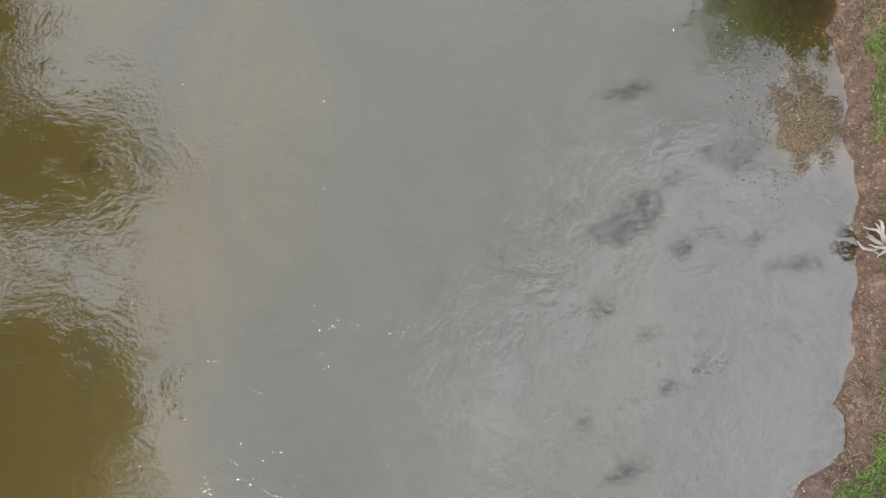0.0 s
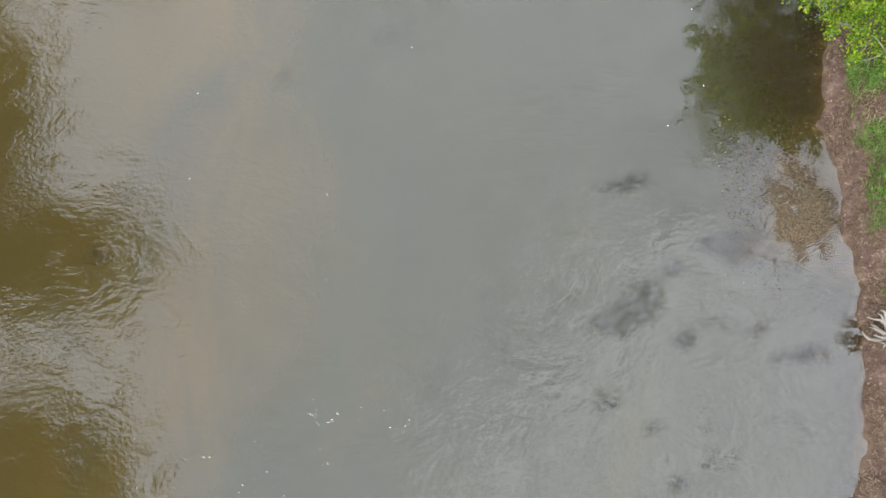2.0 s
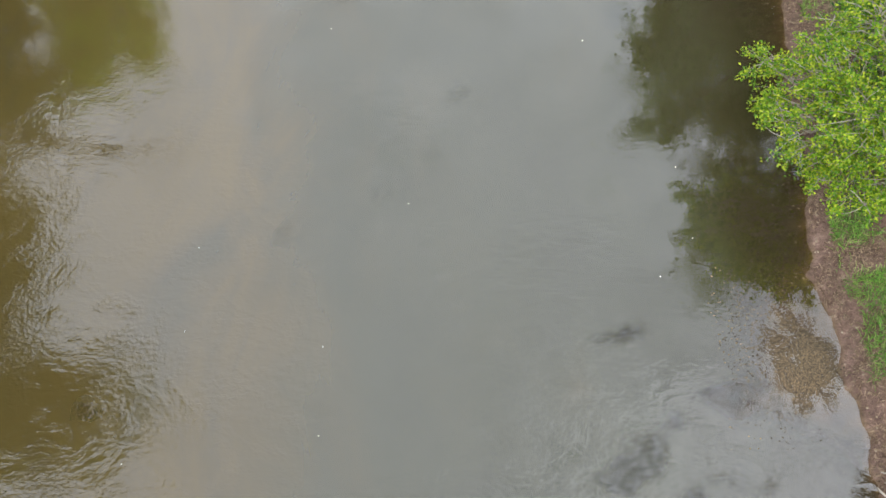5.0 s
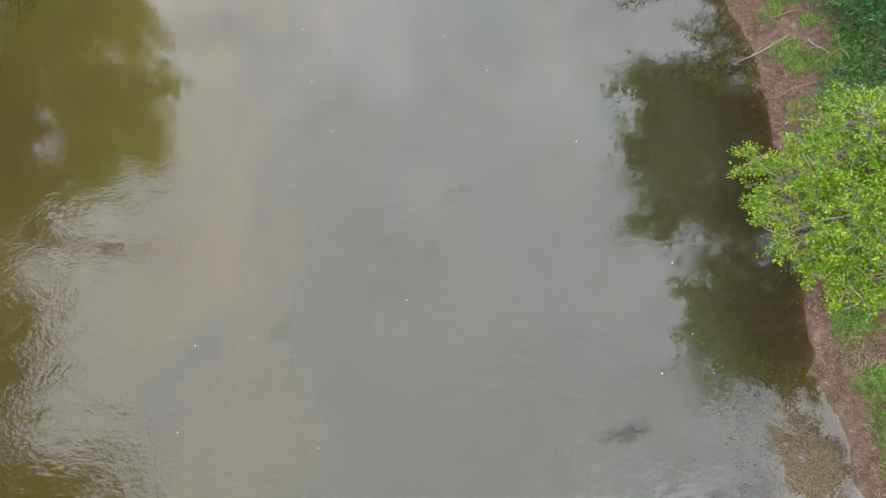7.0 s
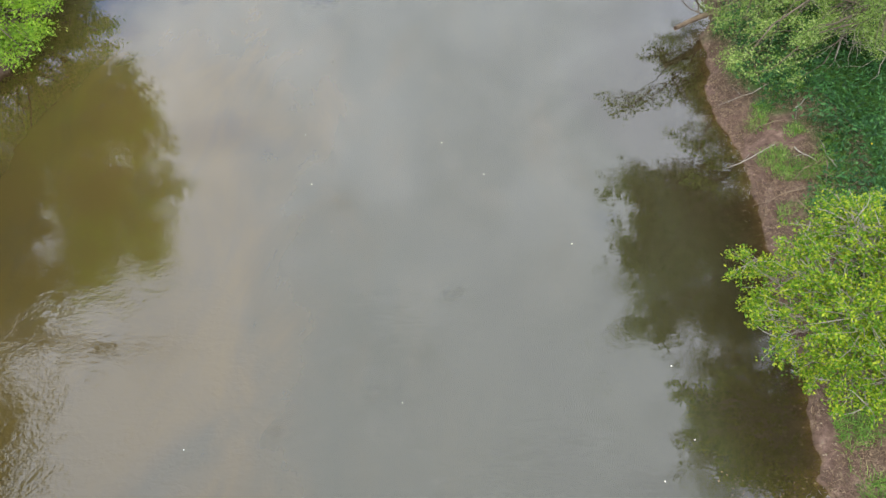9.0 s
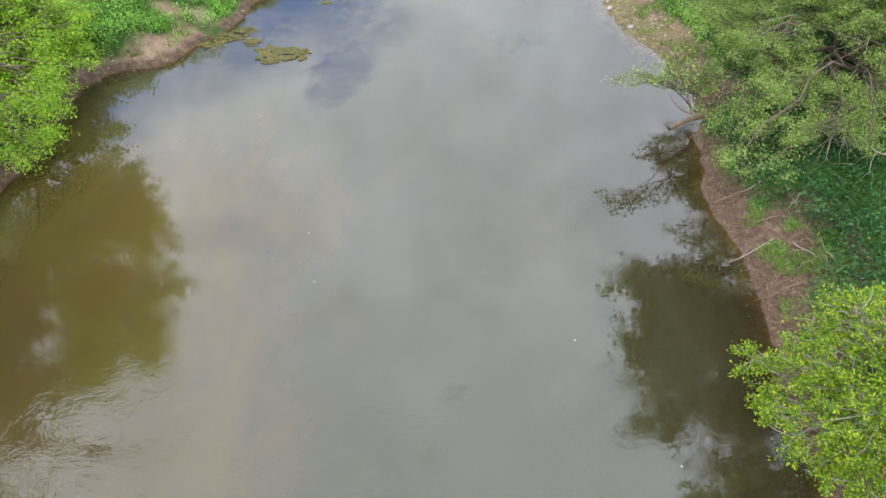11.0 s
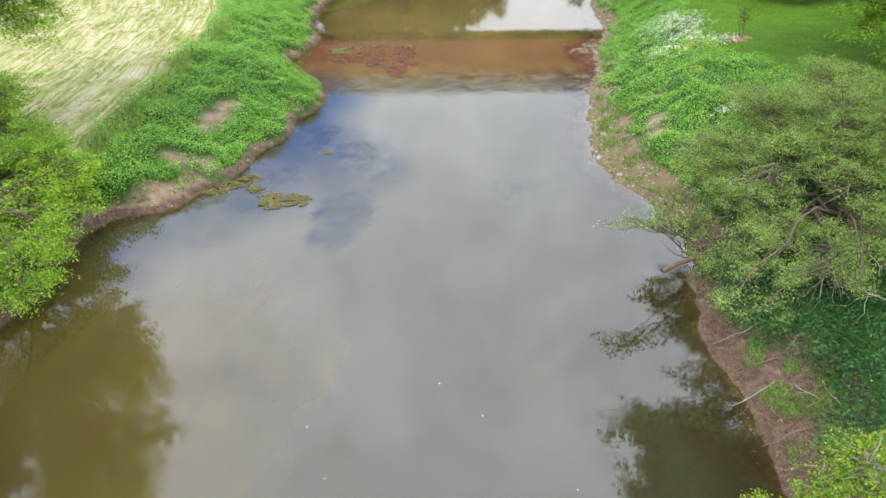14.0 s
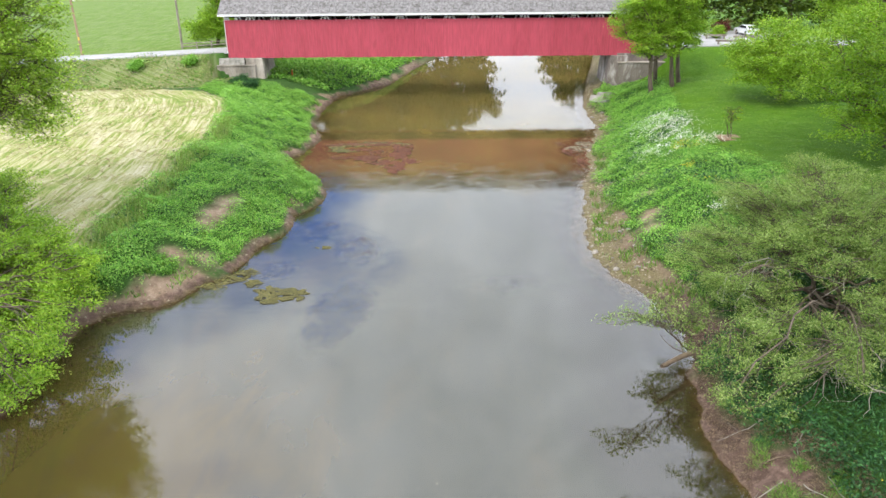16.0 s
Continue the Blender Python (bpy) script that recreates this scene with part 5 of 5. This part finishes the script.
x_, y_, r_ = scatter((13, 26, 38, 76), patches(((20.6, 66, 1.7, 3.6, 1.0), (17.6, 58.5, 1.1, 1.9, 1.0), (21.4, 58.0, 1.1, 1.4, 0.8), (19.8, 61.5, 1.5, 1.8, 0.7), (17.8, 42.5, 1.0, 0.8, 0.8)), 61), 330, 213)
c_ = np.stack([x_, y_, height(x_, y_) + r_.uniform(0.4, 0.75, len(x_))], 1)
tagged(new("white_flowers", leaf_cloud("white_flowers", c_, 0.085, 0.075, BLOSSOM, r_, 2.0)), "drifts of small white flowers among the weeds", "flowers", kind="stuff")
x_, y_, r_ = scatter((11, 24, 12, 64), patches(((19.9, 57.5, 0.8, 0.9, 2.0), (18.0, 51.5, 0.7, 0.7, 0.3), (14.6, 18.5, 1.0, 1.5, 0.02), (17.4, 48.0, 0.9, 0.6, 0.25)), 62), 170, 214)
c_ = np.stack([x_, y_, height(x_, y_) + r_.uniform(0.4, 0.65, len(x_))], 1)
tagged(new("yellow_flowers", leaf_cloud("yellow_flowers", c_, 0.09, 0.08, YELLOW, r_, 2.0)), "patch of yellow flowers among green weeds", "flowers", kind="stuff")


# ---- stones, wood and weed mats ----
def stone_mesh(seed, flat=0.6):
    rng = np.random.default_rng(seed)
    bm = bmesh.new()
    bmesh.ops.create_icosphere(bm, subdivisions=1, radius=0.5)
    for v in bm.verts:
        v.co *= rng.uniform(0.78, 1.15)
        v.co.z *= flat
    me = bpy.data.meshes.new("stone")
    bm.to_mesh(me)
    bm.free()
    me.materials.append(STONE)
    me.polygons.foreach_set("use_smooth", [True] * len(me.polygons))
    return me


STONES = [stone_mesh(300 + i, 0.45 + 0.1 * i) for i in range(5)]


def stones(label, x, y, lo, hi, seed, group):
    rng = np.random.default_rng(seed)
    z = height(x, y)
    for i in range(len(x)):
        s = lo + (hi - lo) * rng.uniform() ** 2.2
        ob = new("stone", STONES[int(rng.integers(5))])
        ob.matrix_world = pose(x[i], y[i], float(z[i]) + s * 0.1, rng.uniform(-15, 15), rng.uniform(-15, 15), rng.uniform(0, 360)) @ Matrix.Diagonal((s * rng.uniform(0.8, 1.5), s, s, 1))
        tagged(ob, label, "stone", group)


x_, y_, r_ = scatter((9, 20, 37, 92), lambda x, y: ((banks(x, y)[0] > -0.2) & (banks(x, y)[0] < 3.0)) * 0.8, 1.5, 301)
stones("pale rounded river stone on the gravel shore", x_[:150], y_[:150], 0.12, 0.5, 302, "stones along the gravel shore")
x_, y_, r_ = scatter((8.2, 10.4, -4.6, -2.6), lambda x, y: (banks(x, y)[0] > -0.5) * 0.9, 22, 303)
stones("small pale cobble at the water's edge", x_[:60], y_[:60], 0.05, 0.14, 304, "cobbles at the water's edge")
for (sx, sy, l, w, h, t, tl) in ((19.8, 91.5, 2.6, 1.3, 0.9, 115, 24), (20.9, 92.5, 2.0, 1.1, 0.8, 140, 16), (20.2, 89.4, 1.3, 0.9, 0.6, 60, -14)):
    bm = box((-l / 2, -w / 2, 0), (l / 2, w / 2, h), 0.08)
    ob = new("stone_slab", joined("stone_slab", [bm], MASONRY))
    ob.matrix_world = pose(*on_ground(sx, sy, -0.12), tl, 6, t)
    tagged(ob, "broken grey stone slab leaning by the abutment", "slab", "slabs by the abutment")


def gravel_stuff(name, label, x, y, rng, size, mat, lift=0.0, category="gravel"):
    """Many small pebbles as one mesh of low domes."""
    n = len(x)
    z = np.maximum(height(x, y), -0.05) + lift
    s = size * rng.uniform(0.4, 1.3, (n, 1))
    a = rng.uniform(0, 6.28, n)
    ring = [np.stack([np.cos(a + k * 1.257), np.sin(a + k * 1.257) * 0.8, np.full(n, -0.2)], 1) * s for k in range(5)]
    c = np.stack([x, y, z], 1)
    top = c + np.concatenate([rng.normal(0, 0.2, (n, 2)), np.full((n, 1), 0.55)], 1) * s
    v = np.stack([top] + [c + r for r in ring], 1).reshape(-1, 3)
    i = np.arange(n)[:, None] * 6
    q = np.concatenate([i + (0, 1 + k, 1 + (k + 1) % 5) for k in range(5)])
    me = quads(name, v, q)
    me.materials.append(mat)
    return tagged(new(name, me), label, category, kind="stuff")


PEBBLE = leaf_material("pebbles", (0.08, 0.055, 0.03), (0.16, 0.12, 0.07), (0.34, 0.285, 0.21), 0.0)
ALGAE = leaf_material("algae_clumps", (0.03, 0.028, 0.008), (0.105, 0.095, 0.028), (0.23, 0.21, 0.065), 0.05)
SHOAL = leaf_material("shoal_bits", (0.03, 0.02, 0.012), (0.075, 0.055, 0.028), (0.21, 0.15, 0.085), 0.05)
RUSTY = leaf_material("rusty_algae", (0.04, 0.012, 0.007), (0.11, 0.032, 0.016), (0.22, 0.10, 0.045), 0.0)
x_, y_, r_ = scatter((9, 27, 36, 114), lambda x, y: ((banks(x, y)[0] > -1.1) & (banks(x, y)[0] < 2.3 + 1.5 * smooth(84, 92, y))) * 0.8, 30, 311)
gravel_stuff("gravel", "brown and pale gravel on the shore", x_, y_, r_, 0.11, PEBBLE)
x_, y_, r_ = scatter((6.8, 10.2, 3.2, 8.2), lambda x, y: np.clip(1.6 * np.exp(-(((x - 8.9) / 0.85) ** 2 + ((y - 5.6) / 1.3) ** 2)) * (vnoise(x, y, 0.35, 87) + 0.35) - 0.35, 0, 1) + 0.05 * np.exp(-(((x - 8.0) / 1.0) ** 2 + ((y - 5.9) / 1.8) ** 2)), 4200, 312)
gravel_stuff("gravel", "shoal of brown gravel and algae at the water's surface", x_, y_, r_, 0.022, SHOAL, 0.058)
x_, y_, r_ = scatter((6.5, 11, -4, 22), lambda x, y: ((banks(x, y)[0] > -1.2) & (banks(x, y)[0] < 1.6)) * 0.5, 60, 313)
gravel_stuff("gravel", "scattered pebbles in the shallows under the bank", x_, y_, r_, 0.035, PEBBLE)
x_, y_, r_ = scatter((-22, -7, 29, 92), lambda x, y: ((banks(x, y)[1] > -0.5) & (banks(x, y)[1] < 1.6)) * 0.4, 22, 314)
gravel_stuff("gravel", "muddy pebbles along the water's edge", x_, y_, r_, 0.09, PEBBLE)


def mat_of_weed(label, spots, size, mat, density, seed, category="algae"):
    xs_, ys_ = [], []
    rng = np.random.default_rng(seed)
    for cx, cy, rx, ry in spots:
        n = int(density * rx * ry * 3.14)
        a, r = rng.uniform(0, 6.28, n), np.sqrt(rng.uniform(0, 1, n))
        edge = 0.55 + 0.85 * vnoise(np.cos(a) * 3 + cx, np.sin(a) * 3 + cy, 0.9, seed)
        xs_.append(cx + np.cos(a) * r * rx * edge)
        ys_.append(cy + np.sin(a) * r * ry * edge)
    x, y = np.concatenate(xs_), np.concatenate(ys_)
    k = vnoise(x, y, 0.3, seed + 5) + 0.6 * vnoise(x, y, 0.9, seed + 6) > 0.62
    x, y = x[k], y[k]
    z = np.zeros_like(x) + 0.012 + 0.06 * vnoise(x, y, 0.5, seed)
    n = len(x)
    s = size * rng.uniform(0.4, 1.3, (n, 1))
    a = rng.uniform(0, 6.28, n)
    c = np.stack([x, y, z], 1)
    ring = [c + np.stack([np.cos(a + k * 1.257), np.sin(a + k * 1.257) * 0.7, np.full(n, -0.25)], 1) * s for k in range(5)]
    top = c + np.concatenate([rng.normal(0, 0.25, (n, 2)), np.full((n, 1), 0.4)], 1) * s
    v = np.stack([top] + ring, 1).reshape(-1, 3)
    i = np.arange(n)[:, None] * 6
    me = quads("weed_mat", v, np.concatenate([i + (0, 1 + k, 1 + (k + 1) % 5) for k in range(5)]))
    me.materials.append(mat)
    return tagged(new("weed_mat", me), label, category, kind="stuff")


mat_of_weed("floating yellow-green mat of water weed", ((-9.2, 37.3, 1.5, 1.1), (-11.2, 38.9, 0.6, 0.45), (-7.9, 44.5, 0.5, 0.25)), 0.05, ALGAE, 760, 321)
mat_of_weed("olive weed and mud clumps at the shore", ((-12.6, 39.6, 0.9, 0.7), (-13.6, 38.6, 0.8, 0.5), (-12.0, 40.4, 0.6, 0.6)), 0.065, ALGAE, 260, 322)
mat_of_weed("rust-brown algae lying on the shallow riffle", ((-9.6, 72.4, 2.0, 0.6), (-6.4, 72.6, 2.2, 0.7), (-4.0, 71.4, 1.1, 1.4), (-4.1, 68.6, 0.9, 2.2), (-7.2, 67.2, 1.6, 0.8), (-5.6, 65.4, 1.4, 0.9), (-4.3, 63.6, 0.8, 1.8),
            (-9.8, 67.4, 1.0, 0.5), (-8.2, 70.2, 1.0, 0.5), (-6.4, 69.2, 0.9, 0.8), (-3.0, 66.0, 0.7, 0.8)), 0.10, RUSTY, 330, 323)
mat_of_weed("dark red algae along the gravel shore", ((12.4, 68.8, 0.8, 1.6), (12.9, 65.2, 0.5, 1.6), (12.0, 72.0, 0.5, 0.9)), 0.075, RUSTY, 140, 325)
mat_of_weed("olive algae on the shallow gravel bar", ((-8.6, 72.0, 1.4, 0.4), (-10.6, 71.2, 0.8, 0.6), (-4.0, 72.4, 0.8, 0.3), (-7.0, 73.0, 1.6, 0.5), (-5.0, 72.6, 1.0, 0.5), (-9.8, 70.0, 1.2, 0.5)), 0.09, ALGAE, 300, 326)
mat_of_weed("pale gravel and algae spit at the shore", ((13.6, 70.2, 1.3, 1.0), (14.4, 72.0, 0.9, 0.8)), 0.1, PEBBLE, 140, 324)

# a fallen limb reaching over the water, and dead twigs on the bank
rng = np.random.default_rng(77)
root = thing("fallen_log", "broken pale log leaning out over the water", "log", (11.6, 29.2, 0.75))
tb = Tubes()
tb.add([(0.3, 0.15, -0.1), (0.0, 0, 0.1), (-1.0, -0.75, 0.18), (-1.9, -1.45, 0.2)], 0.15, 0.10, 9)
part("log", tb.mesh("log", DEADWOOD), root)
tb = Tubes()
for a, b in (((-0.6, -0.3, 0.2), (-1.0, 0.8, 1.0)), ((-0.5, -0.3, 0.2), (-1.6, 0.3, 0.9)), ((-0.3, -0.1, 0.2), (-0.4, 1.5, 1.1))):
    tb.add(bend(a, b, 5, 0.06, rng), 0.035, 0.01, 5)
part("side_branch", tb.mesh("side_branch", BARK), root)
for k in range(16):
    bx, by = rng.uniform(11.6, 13.6), rng.uniform(16.0, 27.5)
    p0 = np.array(on_ground(bx, by, 0.05))
    tb = Tubes()
    L = rng.uniform(0.8, 2.2)
    a = rng.uniform(3.2, 5.4)
    end = p0 + np.array((math.cos(a) * L, math.sin(a) * L, 0))
    end[2] = on_ground(end[0], end[1], rng.uniform(0.08, 0.4))[2]
    pts = bend(p0, end, 5, 0.06, rng)
    for q in pts:
        q[2] = max(q[2], on_ground(q[0], q[1], 0.03)[2])
    tb.add(pts, 0.03, 0.008, 5)
    q = pts[3]
    tb.add(bend(q, q + np.array((rng.normal(0, 0.4), rng.normal(0, 0.4), 0.15)), 3, 0.05, rng), 0.012, 0.004, 4)
    ob = new("dead_branch", tb.mesh("dead_branch", DEADWOOD if k % 3 else TWIG))
    tagged(ob, "bleached dead branch lying on the mud bank", "branch", "dead branches on the bank")
root = thing("tree_stump", "bleached root stump lodged at the water's edge", "stump", on_ground(10.55, 2.3, 0.12))
tb = Tubes()
for k in range(15):
    a = rng.uniform(0, 6.28)
    tb.add(bend((rng.normal(0, 0.08), rng.normal(0, 0.08), -0.05), (math.cos(a) * rng.uniform(0.3, 0.9) - 0.15, math.sin(a) * rng.uniform(0.25, 0.7), rng.uniform(0.1, 0.5)), 5, 0.1, rng), 0.07, 0.012, 6)
part("roots", tb.mesh("roots", TWIG), root)

# flecks of blossom drifting on the water
x_, y_, r_ = scatter((-10, 9.5, -3, 22), lambda x, y: (np.maximum(*banks(x, y)) < -0.5) * 1.0, 0.04, 331)
c_ = np.stack([x_, y_, np.full(len(x_), 0.012)], 1)
tagged(new("petals", leaf_cloud("petals", c_, 0.035, 0.028, BLOSSOM, r_, 30.0)), "white petals drifting on the river", "petals", kind="stuff")


# ---- road, parking place and what stands there ----
def strip(name, pts, width, mat, label, category):
    verts, faces = [], []
    for i, p in enumerate(pts):
        a, b = np.array(pts[max(i - 1, 0)]), np.array(pts[min(i + 1, len(pts) - 1)])
        d = (b - a)[:2] / np.linalg.norm((b - a)[:2])
        n = np.array((-d[1], d[0]))
        for s in (-1, 1):
            verts.append((p[0] + n[0] * s * width / 2, p[1] + n[1] * s * width / 2, p[2]))
        for s in (-1, 1):
            verts.append((p[0] + n[0] * s * (width / 2 + 0.05), p[1] + n[1] * s * (width / 2 + 0.05), p[2] - 0.25))
    for i in range(len(pts) - 1):
        k = i * 4
        faces += [(k, k + 1, k + 5, k + 4), (k + 2, k, k + 4, k + 6), (k + 1, k + 3, k + 7, k + 5)]
    return tagged(new(name, mesh_of(name, verts, faces, mat)), label, category, kind="structure")


yb = BY + BW / 2
strip("road", [(-27.9, 100.2, 6.40), (-31, 99.4, 6.34), (-36, 98.6, 6.18), (-48, 96.8, 5.82), (-62, 94.7, 5.4), (-100, 89.0, 4.3)], 5.0, ASPHALT, "narrow pale grey asphalt road to the bridge", "road")
strip("road", [(27.1, yb, 6.56), (32, yb, 6.58), (38, yb + 0.5, 6.58), (60, yb + 3, 6.58), (110, yb + 10, 6.6)], 5.6, ASPHALT, "pale grey asphalt road beyond the bridge", "road")
tagged(new("parking_lot", joined("parking_lot", [box((36.5, 98.0, 6.3), (54.0, 118.0, 6.55))], ASPHALT)), "pale gravelly parking place by the bridge", "parking lot", kind="structure")


def utility_pole(place, tall, lean, label, mat, tag=True):
    root = thing("utility_pole", label, "pole", place)
    tb = Tubes()
    tb.add([(0, 0, -0.3), (lean * 0.5, 0, tall / 2), (lean, 0, tall)], 0.17, 0.12, 12)
    part("pole", tb.mesh("pole", mat), root)
    if tag:
        part("tag", joined("tag", [box((-0.10, -0.185, 2.0), (0.10, -0.165, 2.4))], YELLOWTAG), root, "yellow marker plate")
        part("insulator", joined("insulator", [box((0.1, -0.09, 7.0), (0.45, 0.09, 7.16))], WHITE), root, "pale insulator arm")
    return root


YELLOWTAG = surface("yellow_plate", (0.7, 0.5, 0.03), (0.8, 0.6, 0.05), 3.0, 0.5, 20, 0.0)
utility_pole(on_ground(-48.8, 101.0), 12.0, -0.3, "brown wooden utility pole beside the road", POLEWOOD)
utility_pole(on_ground(-37.5, 108.0), 11.0, -0.1, "thin grey wooden pole in the green field", TIMBER, False)


def fence(a, b, label):
    root = thing("rail_fence", label, "fence")
    a, b = np.array(a), np.array(b)
    n = 4
    for i in range(n):
        p = a + (b - a) * i / (n - 1)
        part("post", joined("post", [box((p[0] - 0.08, p[1] - 0.08, p[2] - 0.2), (p[0] + 0.08, p[1] + 0.08, p[2] + 1.0))], TIMBER), root)
    for h in (0.45, 0.85):
        part("rail", joined("rail", [beam(a + (0, 0, h), b + (0, 0, h), 0.06, 0.12)], TIMBER), root)
    return root


fence(on_ground(-37.0, 106.5), on_ground(-30.5, 106.0), "low grey rail fence beside the road")
for (ax, ay), (bx, by) in (((36.6, 99.6), (40.2, 99.2)), ((40.8, 104.5), (44.5, 104.2)), ((37.5, 106.6), (40.5, 106.4))):
    root = thing("parking_barrier", "dark timber parking barrier on short posts", "barrier", group="parking barriers")
    za = 6.55
    part("rail", joined("rail", [beam((ax, ay, za + 0.5), (bx, by, za + 0.5), 0.2, 0.26)], TIMBER), root)
    for t in (0.1, 0.9):
        px, py = ax + (bx - ax) * t, ay + (by - ay) * t
        part("post", joined("post", [box((px - 0.1, py - 0.1, za - 0.4), (px + 0.1, py + 0.1, za + 0.38))], TIMBER), root)


def car(place, turn):
    """A white hatchback saloon seen from behind."""
    root = thing("car", "white saloon car parked on the asphalt", "car", place, turn)
    prof = ((-2.2, 0.55), (-2.25, 0.95), (-1.95, 1.02), (-1.2, 1.40), (-0.2, 1.47), (0.55, 1.40), (1.25, 1.0), (2.05, 0.86), (2.25, 0.6), (2.2, 0.3), (-2.1, 0.3))
    bm = bmesh.new()
    rings = []
    for y, inset in ((-0.9, 0.0), (-0.82, 0.0), (0.82, 0.0), (0.9, 0.0)):
        row = []
        for x, z in prof:
            k = max(0.0, z - 0.95) / 0.5
            yy = y * (1 - 0.22 * k) * (0.97 if abs(y) > 0.85 else 1.0)
            row.append(bm.verts.new((x * (0.985 if abs(y) > 0.85 else 1), yy, z if abs(y) < 0.85 else 0.3 + (z - 0.3) * 0.97)))
        rings.append(row)
    n = len(prof)
    for r in range(3):
        for i in range(n):
            bm.faces.new((rings[r][i], rings[r][(i + 1) % n], rings[r + 1][(i + 1) % n], rings[r + 1][i]))
    bm.faces.new(rings[0][::-1])
    bm.faces.new(rings[3])
    bmesh.ops.recalc_face_normals(bm, faces=bm.faces[:])
    me = joined("body", [bm], CARPAINT)
    part("body", me, root)

    def pane(name, pts, out):
        bm2 = bmesh.new()
        a = [bm2.verts.new(Vector(p) + Vector(out)) for p in pts]
        b = [bm2.verts.new(Vector(p) - Vector(out)) for p in pts]
        bm2.faces.new(a)
        bm2.faces.new(b[::-1])
        for i in range(len(pts)):
            bm2.faces.new((a[i], a[(i + 1) % len(pts)], b[(i + 1) % len(pts)], b[i]))
        bmesh.ops.recalc_face_normals(bm2, faces=bm2.faces[:])
        part(name, joined(name, [bm2], CARGLASS), root, "dark tinted window")
    pane("rear_window", ((-1.9, -0.72, 1.06), (-1.9, 0.72, 1.06), (-1.28, 0.62, 1.36), (-1.28, -0.62, 1.36)), (-0.02, 0, 0.035))
    pane("windscreen", ((1.2, -0.74, 1.03), (1.2, 0.74, 1.03), (0.62, 0.62, 1.37), (0.62, -0.62, 1.37)), (0.02, 0, 0.035))
    for s in (-1, 1):
        pane("side_window", ((-1.35, s * 0.85, 1.03), (0.95, s * 0.85, 1.03), (0.45, s * 0.725, 1.36), (-1.05, s * 0.725, 1.36)), (0, s * 0.03, 0.01))
        part("tail_lamp", joined("tail_lamp", [box((-2.28, s * 0.72 - 0.13, 0.78), (-2.2, s * 0.72 + 0.13, 0.92), 0.02)], LAMPRED), root, "red tail lamp")
        for x in (-1.35, 1.35):
            bm3 = bmesh.new()
            bmesh.ops.create_cone(bm3, cap_ends=True, segments=20, radius1=0.33, radius2=0.33, depth=0.2)
            bm3.transform(pose(x, s * 0.82, 0.33, 90, 0, 0))
            wheel = part("wheel", joined("wheel", [bm3], DARK), root)
            bm3 = bmesh.new()
            bmesh.ops.create_cone(bm3, cap_ends=True, segments=16, radius1=0.21, radius2=0.19, depth=0.03)
            bm3.transform(pose(x, s * 0.93, 0.33, 90, 0, 0))
            part("rim", joined("rim", [bm3], MASONRY), wheel, "grey wheel rim")
    part("bumper", joined("bumper", [box((-2.3, -0.82, 0.32), (-2.16, 0.82, 0.56), 0.03)], CARPAINT), root)
    return root


car((45.4, 111.6, 6.55), 96)
root = thing("marker_post", "small orange marker post under the bridge", "marker", on_ground(-20.5, 101.0))
part("post", joined("post", [box((-0.08, -0.08, -0.2), (0.08, 0.08, 1.0), 0.02)], ORANGE), root)
ob = new("mulch_ring", joined("mulch_ring", [box((-0.9, -0.9, -0.1), (0.9, 0.9, 0.06), 0.05)], MULCH))
ob.matrix_world = pose(*on_ground(23.6, 58.4))
tagged(ob, "ring of brown bark mulch round a shrub", "mulch")
